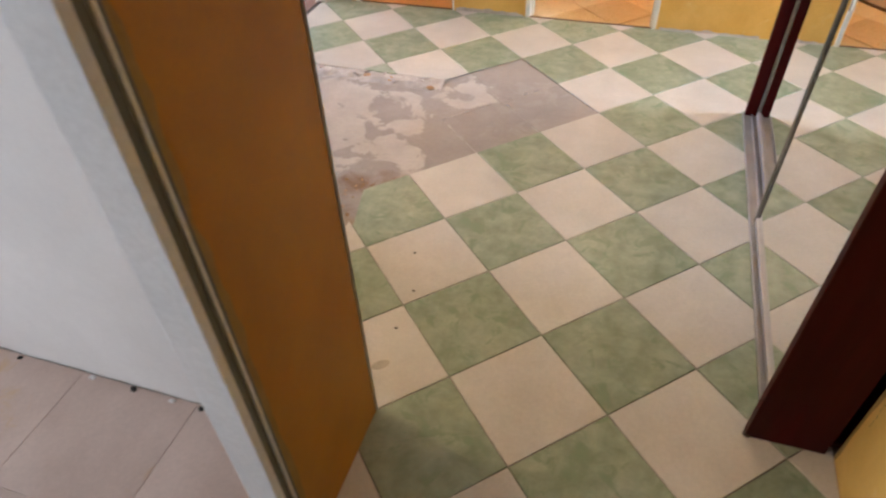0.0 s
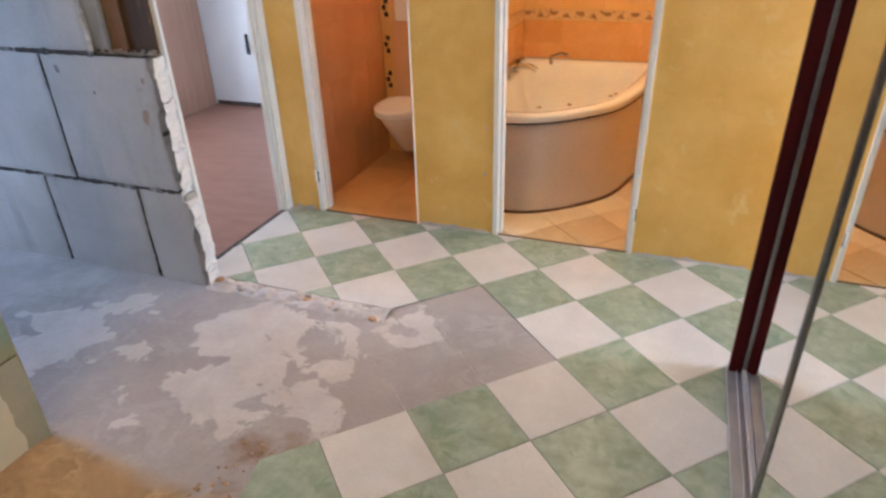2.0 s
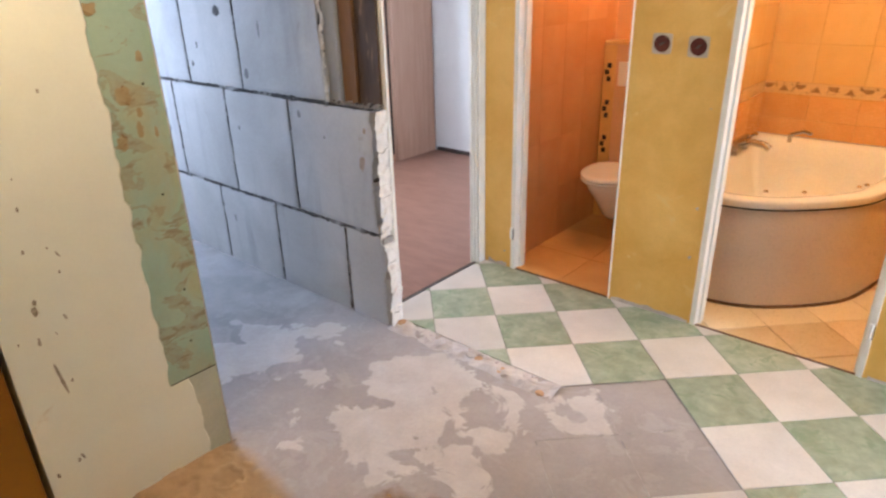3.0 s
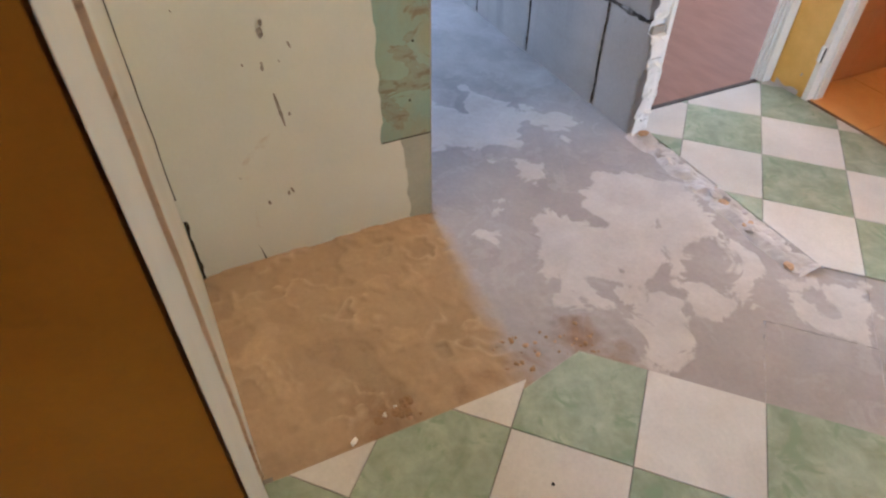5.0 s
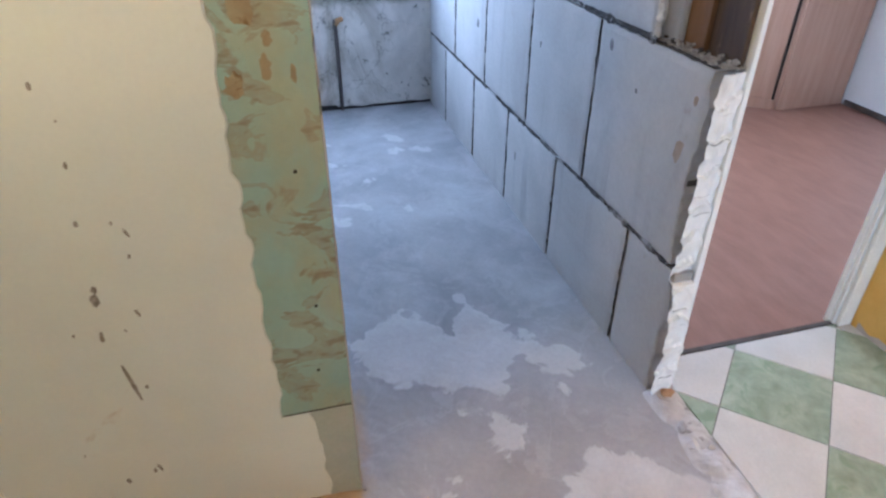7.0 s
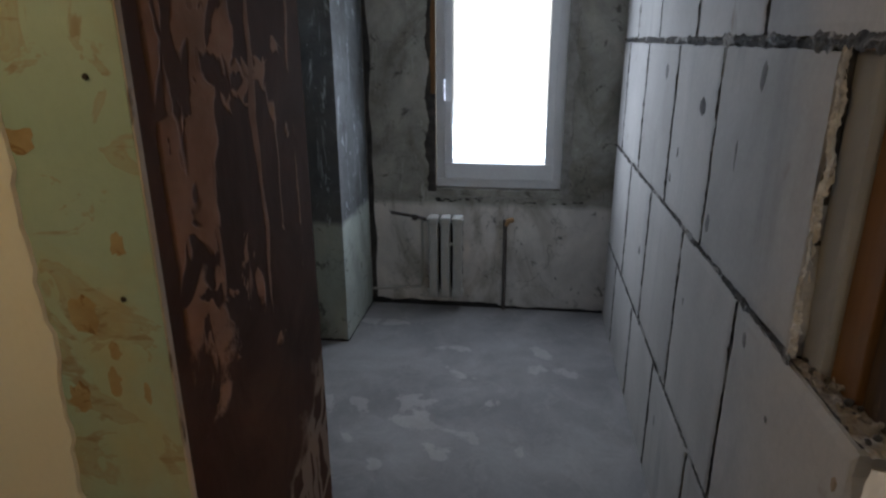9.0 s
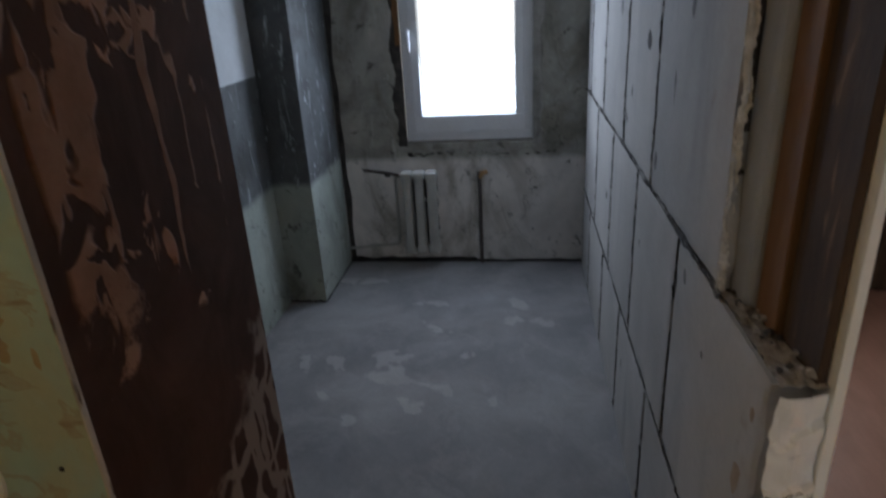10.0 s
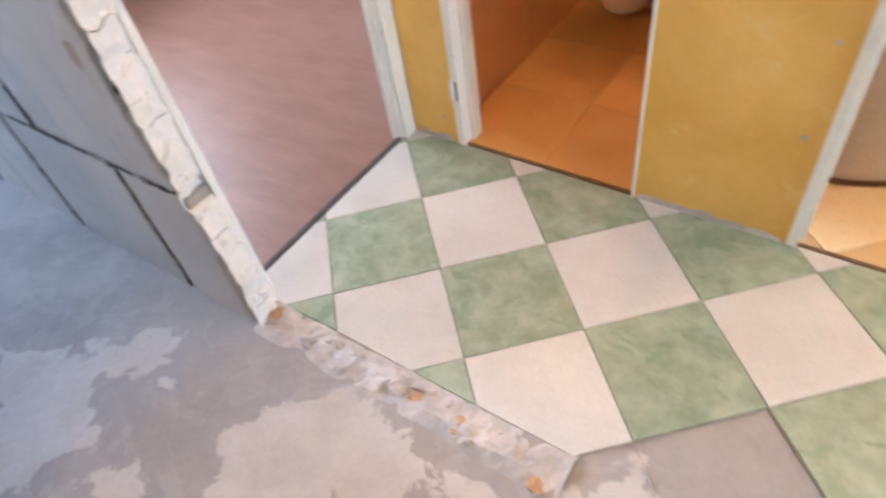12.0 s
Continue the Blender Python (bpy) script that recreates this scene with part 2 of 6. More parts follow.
def screed_material(name):
    """Grey screed with pale adhesive left on it; the attribute 'left' says how far inside a patch a point lies."""
    m, n, link, bsdf = nodes_of(name)
    v = coords(n, link)
    broad = noise_node(n, link, v, 2.5, 6, 0.6, 0.4)
    bare = ramp_node(n, link, broad, [(0.3, (0.315, 0.272, 0.25)), (0.7, (0.40, 0.352, 0.33))])
    # darker grey that takes over as x falls towards the kitchen
    darkened = ramp_node(n, link, broad, [(0.3, (0.17, 0.16, 0.16)), (0.7, (0.28, 0.265, 0.26))])
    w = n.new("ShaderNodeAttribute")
    w.attribute_name = "kitchenward"
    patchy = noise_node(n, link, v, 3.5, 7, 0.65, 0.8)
    col = mix_node(n, link, "MIX", math_node(n, link, "MINIMUM", math_node(n, link, "MAXIMUM", math_node(n, link, "ADD", w.outputs["Fac"], math_node(n, link, "SUBTRACT", patchy, 0.5)), 0.0), 1.0), bare, darkened)
    film = ramp_node(n, link, noise_node(n, link, v, 4.2, 9, 0.66, 1.2), [(0.54, (0, 0, 0)), (0.575, (0.45,) * 3), (0.7, (0.25,) * 3)])
    col = mix_node(n, link, "MIX", math_node(n, link, "MULTIPLY", film, math_node(n, link, "SUBTRACT", 0.8, math_node(n, link, "MULTIPLY", w.outputs["Fac"], 0.55))), col, (0.44, 0.40, 0.38))
    fine = noise_node(n, link, v, 70, 5, 0.65)
    a = n.new("ShaderNodeAttribute")
    a.attribute_name = "left"
    edge = noise_node(n, link, v, 6.5, 9, 0.62, 0.9)
    mask = math_node(n, link, "ADD", a.outputs["Fac"], math_node(n, link, "MULTIPLY", math_node(n, link, "SUBTRACT", edge, 0.5), math_node(n, link, "SUBTRACT", 0.28, math_node(n, link, "MULTIPLY", w.outputs["Fac"], 0.07))))
    pale = ramp_node(n, link, noise_node(n, link, v, 6, 6, 0.6), [(0.3, (0.455, 0.405, 0.372)), (0.7, (0.58, 0.53, 0.495))])
    on = ramp_node(n, link, math_node(n, link, "ADD", mask, 0.5), [(0.5, (0, 0, 0)), (0.514, (1, 1, 1))])
    # the adhesive shows less towards the kitchen too
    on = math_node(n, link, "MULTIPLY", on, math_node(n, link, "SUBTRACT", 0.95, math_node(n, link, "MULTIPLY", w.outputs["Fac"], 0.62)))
    col = mix_node(n, link, "MIX", on, col, pale)
    # tan corner floor, with the warm lamp light there put into its colour
    sa = n.new("ShaderNodeAttribute")
    sa.attribute_name = "warm_corner"
    tan = ramp_node(n, link, noise_node(n, link, v, 7, 8, 0.65, 0.8), [(0.3, (0.36, 0.235, 0.125)), (0.7, (0.46, 0.315, 0.175))])
    la = n.new("ShaderNodeAttribute")
    la.attribute_name = "step_level"
    lb = n.new("ShaderNodeAttribute")
    lb.attribute_name = "lip"
    step_level, lip = la.outputs["Fac"], math_node(n, link, "MULTIPLY", lb.outputs["Fac"], 0.58)
    # pale lips and darker low coats also paint light and shade on the steps
    tan = mix_node(n, link, "MIX", lip, tan, (0.62, 0.46, 0.29))
    tan = mix_node(n, link, "MULTIPLY", 1.0, tan, ramp_node(n, link, step_level, [(0, (0.76, 0.745, 0.73)), (1, (1.12,) * 3)]))
    son = math_node(n, link, "ADD", math_node(n, link, "ADD", sa.outputs["Fac"], 0.5), math_node(n, link, "MULTIPLY", math_node(n, link, "SUBTRACT", edge, 0.5), 0.35))
    col = mix_node(n, link, "MIX", ramp_node(n, link, son, [(0.42, (0, 0, 0)), (0.62, (0.85,) * 3)]), col, tan)
    b = n.new("ShaderNodeAttribute")
    b.attribute_name = "brown"
    br = math_node(n, link, "ADD", b.outputs["Fac"], math_node(n, link, "MULTIPLY", math_node(n, link, "SUBTRACT", edge, 0.5), 0.5))
    col = mix_node(n, link, "MIX", ramp_node(n, link, math_node(n, link, "ADD", br, 0.5), [(0.5, (0, 0, 0)), (0.62, (0.8,) * 3)]), col, (0.22, 0.12, 0.06))
    col = mix_node(n, link, "MULTIPLY", 0.28, col, ramp_node(n, link, fine, [(0.3, (0.75,) * 3), (0.7, (1.15,) * 3)]))
    link(col, bsdf.inputs["Base Color"])
    bsdf.inputs["Roughness"].default_value = 0.85
    bump_node(n, link, bsdf, math_node(n, link, "ADD", broad, math_node(n, link, "MULTIPLY", fine, 0.3)), 0.25)
    return m


def green_board_material():
    """Moisture-proof plasterboard: pale green paper with soft brown smears of glue and rubbed filler."""
    m, n, link, bsdf = nodes_of("green_plasterboard")
    v = coords(n, link, (1, 1, 1))
    col = ramp_node(n, link, noise_node(n, link, v, 3, 4), [(0.3, (0.27, 0.405, 0.34)), (0.7, (0.36, 0.485, 0.42))])
    s2 = noise_node(n, link, v, 4.5, 4, 0.55, 0.6)
    col = mix_node(n, link, "MIX", ramp_node(n, link, s2, [(0.48, (0, 0, 0)), (0.64, (0.6,) * 3)]), col, (0.38, 0.37, 0.23))
    # smears of glue: a worn film with a darker rim
    s = noise_node(n, link, coords(n, link, (1, 0.85, 1.2)), 7.5, 4, 0.58, 1.1)
    col = mix_node(n, link, "MIX", ramp_node(n, link, s, [(0.515, (0, 0, 0)), (0.545, (0.55,) * 3), (0.58, (0.34,) * 3), (0.72, (0.6,) * 3)]), col, (0.285, 0.225, 0.135))
    wipe = noise_node(n, link, coords(n, link, (1, 2.2, 7)), 6, 4, 0.6, 0.5)
    col = mix_node(n, link, "MIX", math_node(n, link, "MULTIPLY", ramp_node(n, link, wipe, [(0.52, (0, 0, 0)), (0.60, (0.6,) * 3)]), ramp_node(n, link, s, [(0.50, (0, 0, 0)), (0.58, (1, 1, 1))])), col, (0.19, 0.13, 0.065))
    fine = noise_node(n, link, v, 45, 6, 0.7)
    col = mix_node(n, link, "MULTIPLY", 0.3, col, ramp_node(n, link, fine, [(0.3, (0.82,) * 3), (0.7, (1.1,) * 3)]))
    link(col, bsdf.inputs["Base Color"])
    bsdf.inputs["Roughness"].default_value = 0.8
    bump_node(n, link, bsdf, s, 0.25)
    return m


def brown_board_material():
    """Dark brown board with islands and thin runs of pale glue left on its upper part, scraped bare lower down."""
    m, n, link, bsdf = nodes_of("stained_brown_board")
    v = coords(n, link)
    sep = n.new("ShaderNodeSeparateXYZ")
    link(v, sep.inputs[0])
    ground = noise_node(n, link, coords(n, link, (1.3, 1, 0.8)), 4, 7, 0.65, 0.5)
    col = ramp_node(n, link, ground, [(0.3, (0.036, 0.016, 0.010)), (0.7, (0.085, 0.043, 0.028))])
    fade = noise_node(n, link, v, 9, 4, 0.6)
    # islands crowd towards the hall corner, runs lie farther in, both end at breast height
    up = math_node(n, link, "ADD", math_node(n, link, "SUBTRACT", sep.outputs["Z"], 1.23), math_node(n, link, "MULTIPLY", math_node(n, link, "SUBTRACT", fade, 0.5), 0.55))
    top = ramp_node(n, link, math_node(n, link, "ADD", math_node(n, link, "MULTIPLY", up, 2.0), 0.5), [(0.46, (0, 0, 0)), (0.56, (1, 1, 1))])
    near = math_node(n, link, "MULTIPLY", math_node(n, link, "ADD", sep.outputs["X"], 2.06), 0.65)
    blobs = noise_node(n, link, coords(n, link, (1.15, 1, 0.66)), 6.6, 3, 0.5, 0.9)
    island = ramp_node(n, link, math_node(n, link, "ADD", blobs, near), [(0.525, (0, 0, 0)), (0.54, (1, 1, 1))])
    rim = ramp_node(n, link, math_node(n, link, "ADD", math_node(n, link, "ADD", sep.outputs["X"], 1.85), math_node(n, link, "MULTIPLY", fade, 0.03)), [(0.0, (1, 1, 1)), (0.012, (0, 0, 0))])
    island = math_node(n, link, "MULTIPLY", island, rim)
    hole = noise_node(n, link, coords(n, link, (1.2, 1, 0.8)), 10.5, 2, 0.45, 0.5)
    island = math_node(n, link, "MULTIPLY", island, ramp_node(n, link, hole, [(0.57, (1, 1, 1)), (0.60, (0, 0, 0))]))
    wave = n.new("ShaderNodeTexWave")
    wave.bands_direction = "X"
    for key, value in (("Scale", 3.4), ("Distortion", 2.6), ("Detail", 3.0), ("Detail Scale", 3.0)):
        wave.inputs[key].default_value = value
    link(coords(n, link, (1, 1, 0.45)), wave.inputs["Vector"])
    broken = noise_node(n, link, coords(n, link, (6, 1, 2.2)), 1.8, 3, 0.5, 0.5)
    run = ramp_node(n, link, math_node(n, link, "ADD", wave.outputs["Fac"], math_node(n, link, "MULTIPLY", math_node(n, link, "SUBTRACT", broken, 0.49), 1.0)), [(0.95, (0, 0, 0)), (1.0, (1, 1, 1))])
    left = math_node(n, link, "MULTIPLY", math_node(n, link, "MAXIMUM", island, math_node(n, link, "MULTIPLY", run, 0.8)), top)
    pale = ramp_node(n, link, fade, [(0.3, (0.21, 0.112, 0.066)), (0.7, (0.33, 0.195, 0.135))])
    col = mix_node(n, link, "MIX", math_node(n, link, "MULTIPLY", left, 0.9), col, pale)
    vor = n.new("ShaderNodeTexVoronoi")
    vor.feature = "DISTANCE_TO_EDGE"
    vor.inputs["Scale"].default_value = 1.0
    warp = n.new("ShaderNodeVectorMath")
    warp.operation = "MULTIPLY_ADD"
    warp.inputs[1].default_value = (1.6, 1.6, 1.6)
    tint = n.new("ShaderNodeTexNoise")
    tint.inputs["Scale"].default_value = 7
    link(v, tint.inputs["Vector"])
    link(tint.outputs["Color"], warp.inputs[0])
    link(coords(n, link, (16, 16, 7)), warp.inputs[2])
    link(warp.outputs[0], vor.inputs["Vector"])
    # a net of glue low down, thickest towards the kitchen
    inner = math_node(n, link, "ADD", math_node(n, link, "MULTIPLY", math_node(n, link, "SUBTRACT", fade, 0.5), 0.25), math_node(n, link, "MULTIPLY", math_node(n, link, "SUBTRACT", 0.85, sep.outputs["Z"]), 0.5))
    inner = math_node(n, link, "SUBTRACT", inner, math_node(n, link, "MULTIPLY", math_node(n, link, "ADD", sep.outputs["X"], 2.15), 0.45))
    veins = math_node(n, link, "MULTIPLY", ramp_node(n, link, vor.outputs["Distance"], [(0.10, (1, 1, 1)), (0.18, (0, 0, 0))]), ramp_node(n, link, inner, [(0.03, (0, 0, 0)), (0.075, (0.8,) * 3)]))
    col = mix_node(n, link, "MIX", veins, col, (0.27, 0.215, 0.178))
    link(col, bsdf.inputs["Base Color"])
    bsdf.inputs["Roughness"].default_value = 0.92
    bsdf.inputs["Specular IOR Level"].default_value = 0.15
    bump_node(n, link, bsdf, math_node(n, link, "ADD", left, ground), 0.3)
    return m


def sooty_material(name, top, low, split, streak, flakes):
    """Old kitchen plaster: bare grey and sooty above a line, greenish oil paint below it."""
    m, n, link, bsdf = nodes_of(name)
    v = coords(n, link)
    a = ramp_node(n, link, noise_node(n, link, v, 3.2, 8, 0.7, 0.5), [(0.28, tuple(c * 0.55 for c in top)), (0.72, tuple(c * 1.3 for c in top))])
    b = ramp_node(n, link, noise_node(n, link, v, 2.5, 6, 0.65, 0.5), [(0.3, tuple(c * 0.75 for c in low)), (0.7, tuple(c * 1.12 for c in low))])
    sep = n.new("ShaderNodeSeparateXYZ")
    link(v, sep.inputs[0])
    wob = math_node(n, link, "ADD", sep.outputs["Z"], math_node(n, link, "MULTIPLY", noise_node(n, link, v, 7, 4), 0.05))
    k = ramp_node(n, link, math_node(n, link, "ADD", math_node(n, link, "SUBTRACT", wob, split), 0.5), [(0.52, (0, 0, 0)), (0.56, (1, 1, 1))])
    col = mix_node(n, link, "MIX", k, b, a)
    s = noise_node(n, link, coords(n, link, (9, 9, 1.6)), 2.0, 7, 0.7, 0.8)
    sk = math_node(n, link, "MULTIPLY", ramp_node(n, link, s, [(0.60, (0, 0, 0)), (0.66, (0.8,) * 3)]), k)
    col = mix_node(n, link, "MIX", sk, col, streak)
    cloud = noise_node(n, link, coords(n, link, (1, 1, 0.7)), 1.9, 6, 0.65, 0.8)
    col = mix_node(n, link, "MULTIPLY", 1.0, col, ramp_node(n, link, cloud, [(0.36, (0.58, 0.56, 0.52)), (0.48, (0.95,) * 3), (0.68, (1.12, 1.10, 1.08))]))
    flake = noise_node(n, link, coords(n, link, (1, 1, 0.6)), 16, 6, 0.7, 0.6)
    col = mix_node(n, link, "MIX", math_node(n, link, "MULTIPLY", ramp_node(n, link, flake, [(flakes, (0, 0, 0)), (flakes + 0.03, (0.8,) * 3)]), k), col, streak)
    lines = n.new("ShaderNodeTexVoronoi")
    lines.feature = "DISTANCE_TO_EDGE"
    lines.inputs["Scale"].default_value = 2.6
    bend = n.new("ShaderNodeVectorMath")
    bend.operation = "MULTIPLY_ADD"
    bend.inputs[1].default_value = (0.35, 0.35, 0.35)
    wander = n.new("ShaderNodeTexNoise")
    wander.inputs["Scale"].default_value, wander.inputs["Detail"].default_value = 5, 5
    link(v, wander.inputs["Vector"])
    link(wander.outputs["Color"], bend.inputs[0])
    link(v, bend.inputs[2])
    link(bend.outputs[0], lines.inputs["Vector"])
    cracks = math_node(n, link, "MULTIPLY", ramp_node(n, link, lines.outputs["Distance"], [(0.003, (0.4,) * 3), (0.010, (0, 0, 0))]), ramp_node(n, link, cloud, [(0.44, (1, 1, 1)), (0.56, (0, 0, 0))]))
    col = mix_node(n, link, "MIX", cracks, col, (0.06, 0.052, 0.045))
    d = noise_node(n, link, v, 11, 8, 0.7, 0.4)
    col = mix_node(n, link, "MIX", ramp_node(n, link, d, [(0.60, (0, 0, 0)), (0.66, (0.75,) * 3)]), col, (0.05, 0.045, 0.038))
    link(col, bsdf.inputs["Base Color"])
    bsdf.inputs["Roughness"].default_value = 0.8
    bump_node(n, link, bsdf, math_node(n, link, "ADD", s, d), 0.5)
    return m


def block_material():
    """Pressed gypsum block: even grey with faint clouds, damp runs and rare brown stains."""
    m, n, link, bsdf = nodes_of("gypsum_block")
    v = coords(n, link, (1, 1, 1), True)
    cloud = noise_node(n, link, v, 2.3, 6, 0.55, 0.4)
    col = ramp_node(n, link, cloud, [(0.3, (0.36, 0.338, 0.312)), (0.7, (0.475, 0.45, 0.422))])
    fine = noise_node(n, link, v, 55, 6, 0.65)
    col = mix_node(n, link, "MULTIPLY", 0.35, col, ramp_node(n, link, fine, [(0.3, (0.8,) * 3), (0.7, (1.1,) * 3)]))
    run = noise_node(n, link, coords(n, link, (7, 1, 0.8), True), 1.3, 3, 0.5, 0.6)
    gate = noise_node(n, link, v, 1.7, 2)
    wet = math_node(n, link, "MULTIPLY", ramp_node(n, link, run, [(0.55, (0, 0, 0)), (0.72, (0.45,) * 3)]), ramp_node(n, link, gate, [(0.46, (0, 0, 0)), (0.62, (1, 1, 1))]))
    col = mix_node(n, link, "MIX", wet, col, (0.22, 0.21, 0.20))
    spot = noise_node(n, link, coords(n, link, (1.6, 1, 0.8), True), 5.5, 5, 0.55, 0.5)
    col = mix_node(n, link, "MIX", ramp_node(n, link, spot, [(0.68, (0, 0, 0)), (0.78, (0.75,) * 3)]), col, (0.24, 0.18, 0.13))
    info = n.new("ShaderNodeObjectInfo")
    col = mix_node(n, link, "MULTIPLY", 1.0, col, ramp_node(n, link, info.outputs["Random"], [(0, (0.92,) * 3), (1, (1.06,) * 3)]))
    link(col, bsdf.inputs["Base Color"])
    bsdf.inputs["Roughness"].default_value = 0.9
    bump_node(n, link, bsdf, math_node(n, link, "ADD", cloud, math_node(n, link, "MULTIPLY", fine, 0.4)), 0.22)
    return m


M["block"] = block_material()
M["mirror"], M["glass"], M["glow"] = mirror_material(), glass_material(), glow_material()
M["screed"] = screed_material("screed_with_adhesive")
M["green_board"], M["brown_board"] = green_board_material(), brown_board_material()
M["soot_far"] = sooty_material("kitchen_plaster", (0.39, 0.375, 0.33), (0.72, 0.685, 0.65), 0.70, (0.50, 0.48, 0.44), 0.66)
M["soot_chimney"] = sooty_material("chimney_plaster", (0.115, 0.12, 0.12), (0.36, 0.39, 0.34), 0.72, (0.46, 0.50, 0.52), 0.625)

# ---- mesh helpers ----


def link_mesh(name, bm, material, parent=None, label="", smooth=False):
    me = bpy.data.meshes.new(name)
    bm.to_mesh(me)
    bm.free()
    me.materials.append(material)
    if smooth:
        for p in me.polygons:
            p.use_smooth = True
    ob = new(name, me)
    if parent:
        ob.parent = parent
    if label:
        ob["label"] = label
    return ob


def part(name, bm, material, parent, label="", smooth=False):
    return link_mesh(name, bm, material, parent, label, smooth)


def empty(name, place=(0, 0, 0)):
    ob = new(name)
    ob.location = place
    return ob


def box(x0, x1, y0, y1, z0, z1, bevel=0.0, bm=None):
    own = bmesh.new()
    bmesh.ops.create_cube(own, size=1)
    for v in own.verts:
        v.co = Vector(((x0 + x1) / 2 + v.co.x * (x1 - x0), (y0 + y1) / 2 + v.co.y * (y1 - y0), (z0 + z1) / 2 + v.co.z * (z1 - z0)))
    if bevel:
        bmesh.ops.bevel(own, geom=own.edges[:], offset=bevel, segments=2, affect="EDGES", profile=0.6)
    if bm is None:
        return own
    me = bpy.data.meshes.new("tmp")
    own.to_mesh(me)
    own.free()
    bm.from_mesh(me)
    bpy.data.meshes.remove(me)
    return bm


def prism(points, z0, z1):
    bm = bmesh.new()
    lo = [bm.verts.new((x, y, z0)) for x, y in points]
    hi = [bm.verts.new((x, y, z1)) for x, y in points]
    bm.faces.new(lo[::-1]), bm.faces.new(hi)
    for k in range(len(points)):
        j = (k + 1) % len(points)
        bm.faces.new((lo[k], lo[j], hi[j], hi[k]))
    return bm


def wall_with_openings(axis, at0, at1, u0, u1, z0, z1, openings):
    """A wall between at0 and at1 across 'axis', from u0 to u1 along the other axis, with openings (ua, ub, za, zb) cut through."""
    us = sorted({u0, u1, *[u for o in openings for u in o[:2]]})
    zs = sorted({z0, z1, *[z for o in openings for z in o[2:]]})
    solid = {}
    for i in range(len(us) - 1):
        for k in range(len(zs) - 1):
            cu, cz = (us[i] + us[i + 1]) / 2, (zs[k] + zs[k + 1]) / 2
            solid[i, k] = not any(a < cu < b and c < cz < d for a, b, c, d in openings)
    bm, seen = bmesh.new(), {}

    def vert(u, z, w):
        key = (round(u, 5), round(z, 5), round(w, 5))
        if key not in seen:
            seen[key] = bm.verts.new((u, w, z) if axis == "y" else (w, u, z))
        return seen[key]

    for (i, k), s in solid.items():
        if not s:
            continue
        a, b, c, d = us[i], us[i + 1], zs[k], zs[k + 1]
        for w in (at0, at1):
            bm.faces.new((vert(a, c, w), vert(b, c, w), vert(b, d, w), vert(a, d, w)))
        for (di, dk), (p, q) in (((-1, 0), ((a, c), (a, d))), ((1, 0), ((b, c), (b, d))), ((0, -1), ((a, c), (b, c))), ((0, 1), ((a, d), (b, d)))):
            if not solid.get((i + di, k + dk), False):
                bm.faces.new((vert(*p, at0), vert(*q, at0), vert(*q, at1), vert(*p, at1)))
    bmesh.ops.recalc_face_normals(bm, faces=bm.faces[:])
    return bm


def sheet(nx, ny, place):
    """A grid of nx by ny cells; place(a, b) with a, b from 0 to 1 gives each corner."""
    verts = [place(i / nx, j / ny) for j in range(ny + 1) for i in range(nx + 1)]
    w = nx + 1
    faces = [(j * w + i, j * w + i + 1, (j + 1) * w + i + 1, (j + 1) * w + i) for j in range(ny) for i in range(nx)]
    me = bpy.data.meshes.new("sheet")
    me.from_pydata(verts, [], faces)
    bm = bmesh.new()
    bm.from_mesh(me)
    bpy.data.meshes.remove(me)
    return bm


def tube(points, radius, segments=10):
    cu = bpy.data.curves.new("tube", "CURVE")
    cu.dimensions, cu.bevel_depth, cu.bevel_resolution, cu.use_fill_caps = "3D", radius, 3, True
    sp = cu.splines.new("POLY")
    sp.points.add(len(points) - 1)
    for p, q in zip(sp.points, points):
        p.co = (*q, 1)
    ob = bpy.data.objects.new("tube", cu)
    me = bpy.data.meshes.new_from_object(ob)
    bm = bmesh.new()
    bm.from_mesh(me)
    bpy.data.objects.remove(ob)
    bpy.data.curves.remove(cu)
    bpy.data.meshes.remove(me)
    return bm


def lathe(profile, segments=20, squash=1.0):
    bm = bmesh.new()
    rings = []
    for r, z in profile:
        rings.append([bm.verts.new((r * math.cos(2 * math.pi * k / segments), squash * r * math.sin(2 * math.pi * k / segments), z)) for k in range(segments)])
    for a, b in zip(rings, rings[1:]):
        for k in range(segments):
            j = (k + 1) % segments
            bm.faces.new((a[k], a[j], b[j], b[k]))
    bm.faces.new(rings[0][::-1]), bm.faces.new(rings[-1])
    return bm


def moved(bm, m):
    bmesh.ops.transform(bm, matrix=m, verts=bm.verts[:])
    return bm


def n3(x, y, z=0.0):
    return noise.noise(Vector((x, y, z)))


def structure(ob, label, category):
    return tagged(ob, label, category, kind="structure")


# ---- large structure ----
bath_wall = structure(link_mesh("wall_bathroom", wall_with_openings("y", BATH_Y, BATH_Y + 0.10, -2.05, 2.9, -0.02, CEIL,
    [(-1.848, -1.185, -0.01, 2.06), (-0.726, 0.039, -0.01, 2.06)]), M["yellow"]), "yellow painted hall wall with two doorways to toilet and bathroom", "wall")
structure(link_mesh("ceiling", box(-5.6, 3.2, -2.2, 6.2, CEIL, CEIL + 0.1), M["ceiling"]), "plain off-white painted ceiling over the rooms", "ceiling")
structure(link_mesh("subfloor", box(-5.6, 3.2, -2.2, 6.2, -0.16, -0.06), M["grout"]), "bare concrete slab under the floor coverings", "floor")
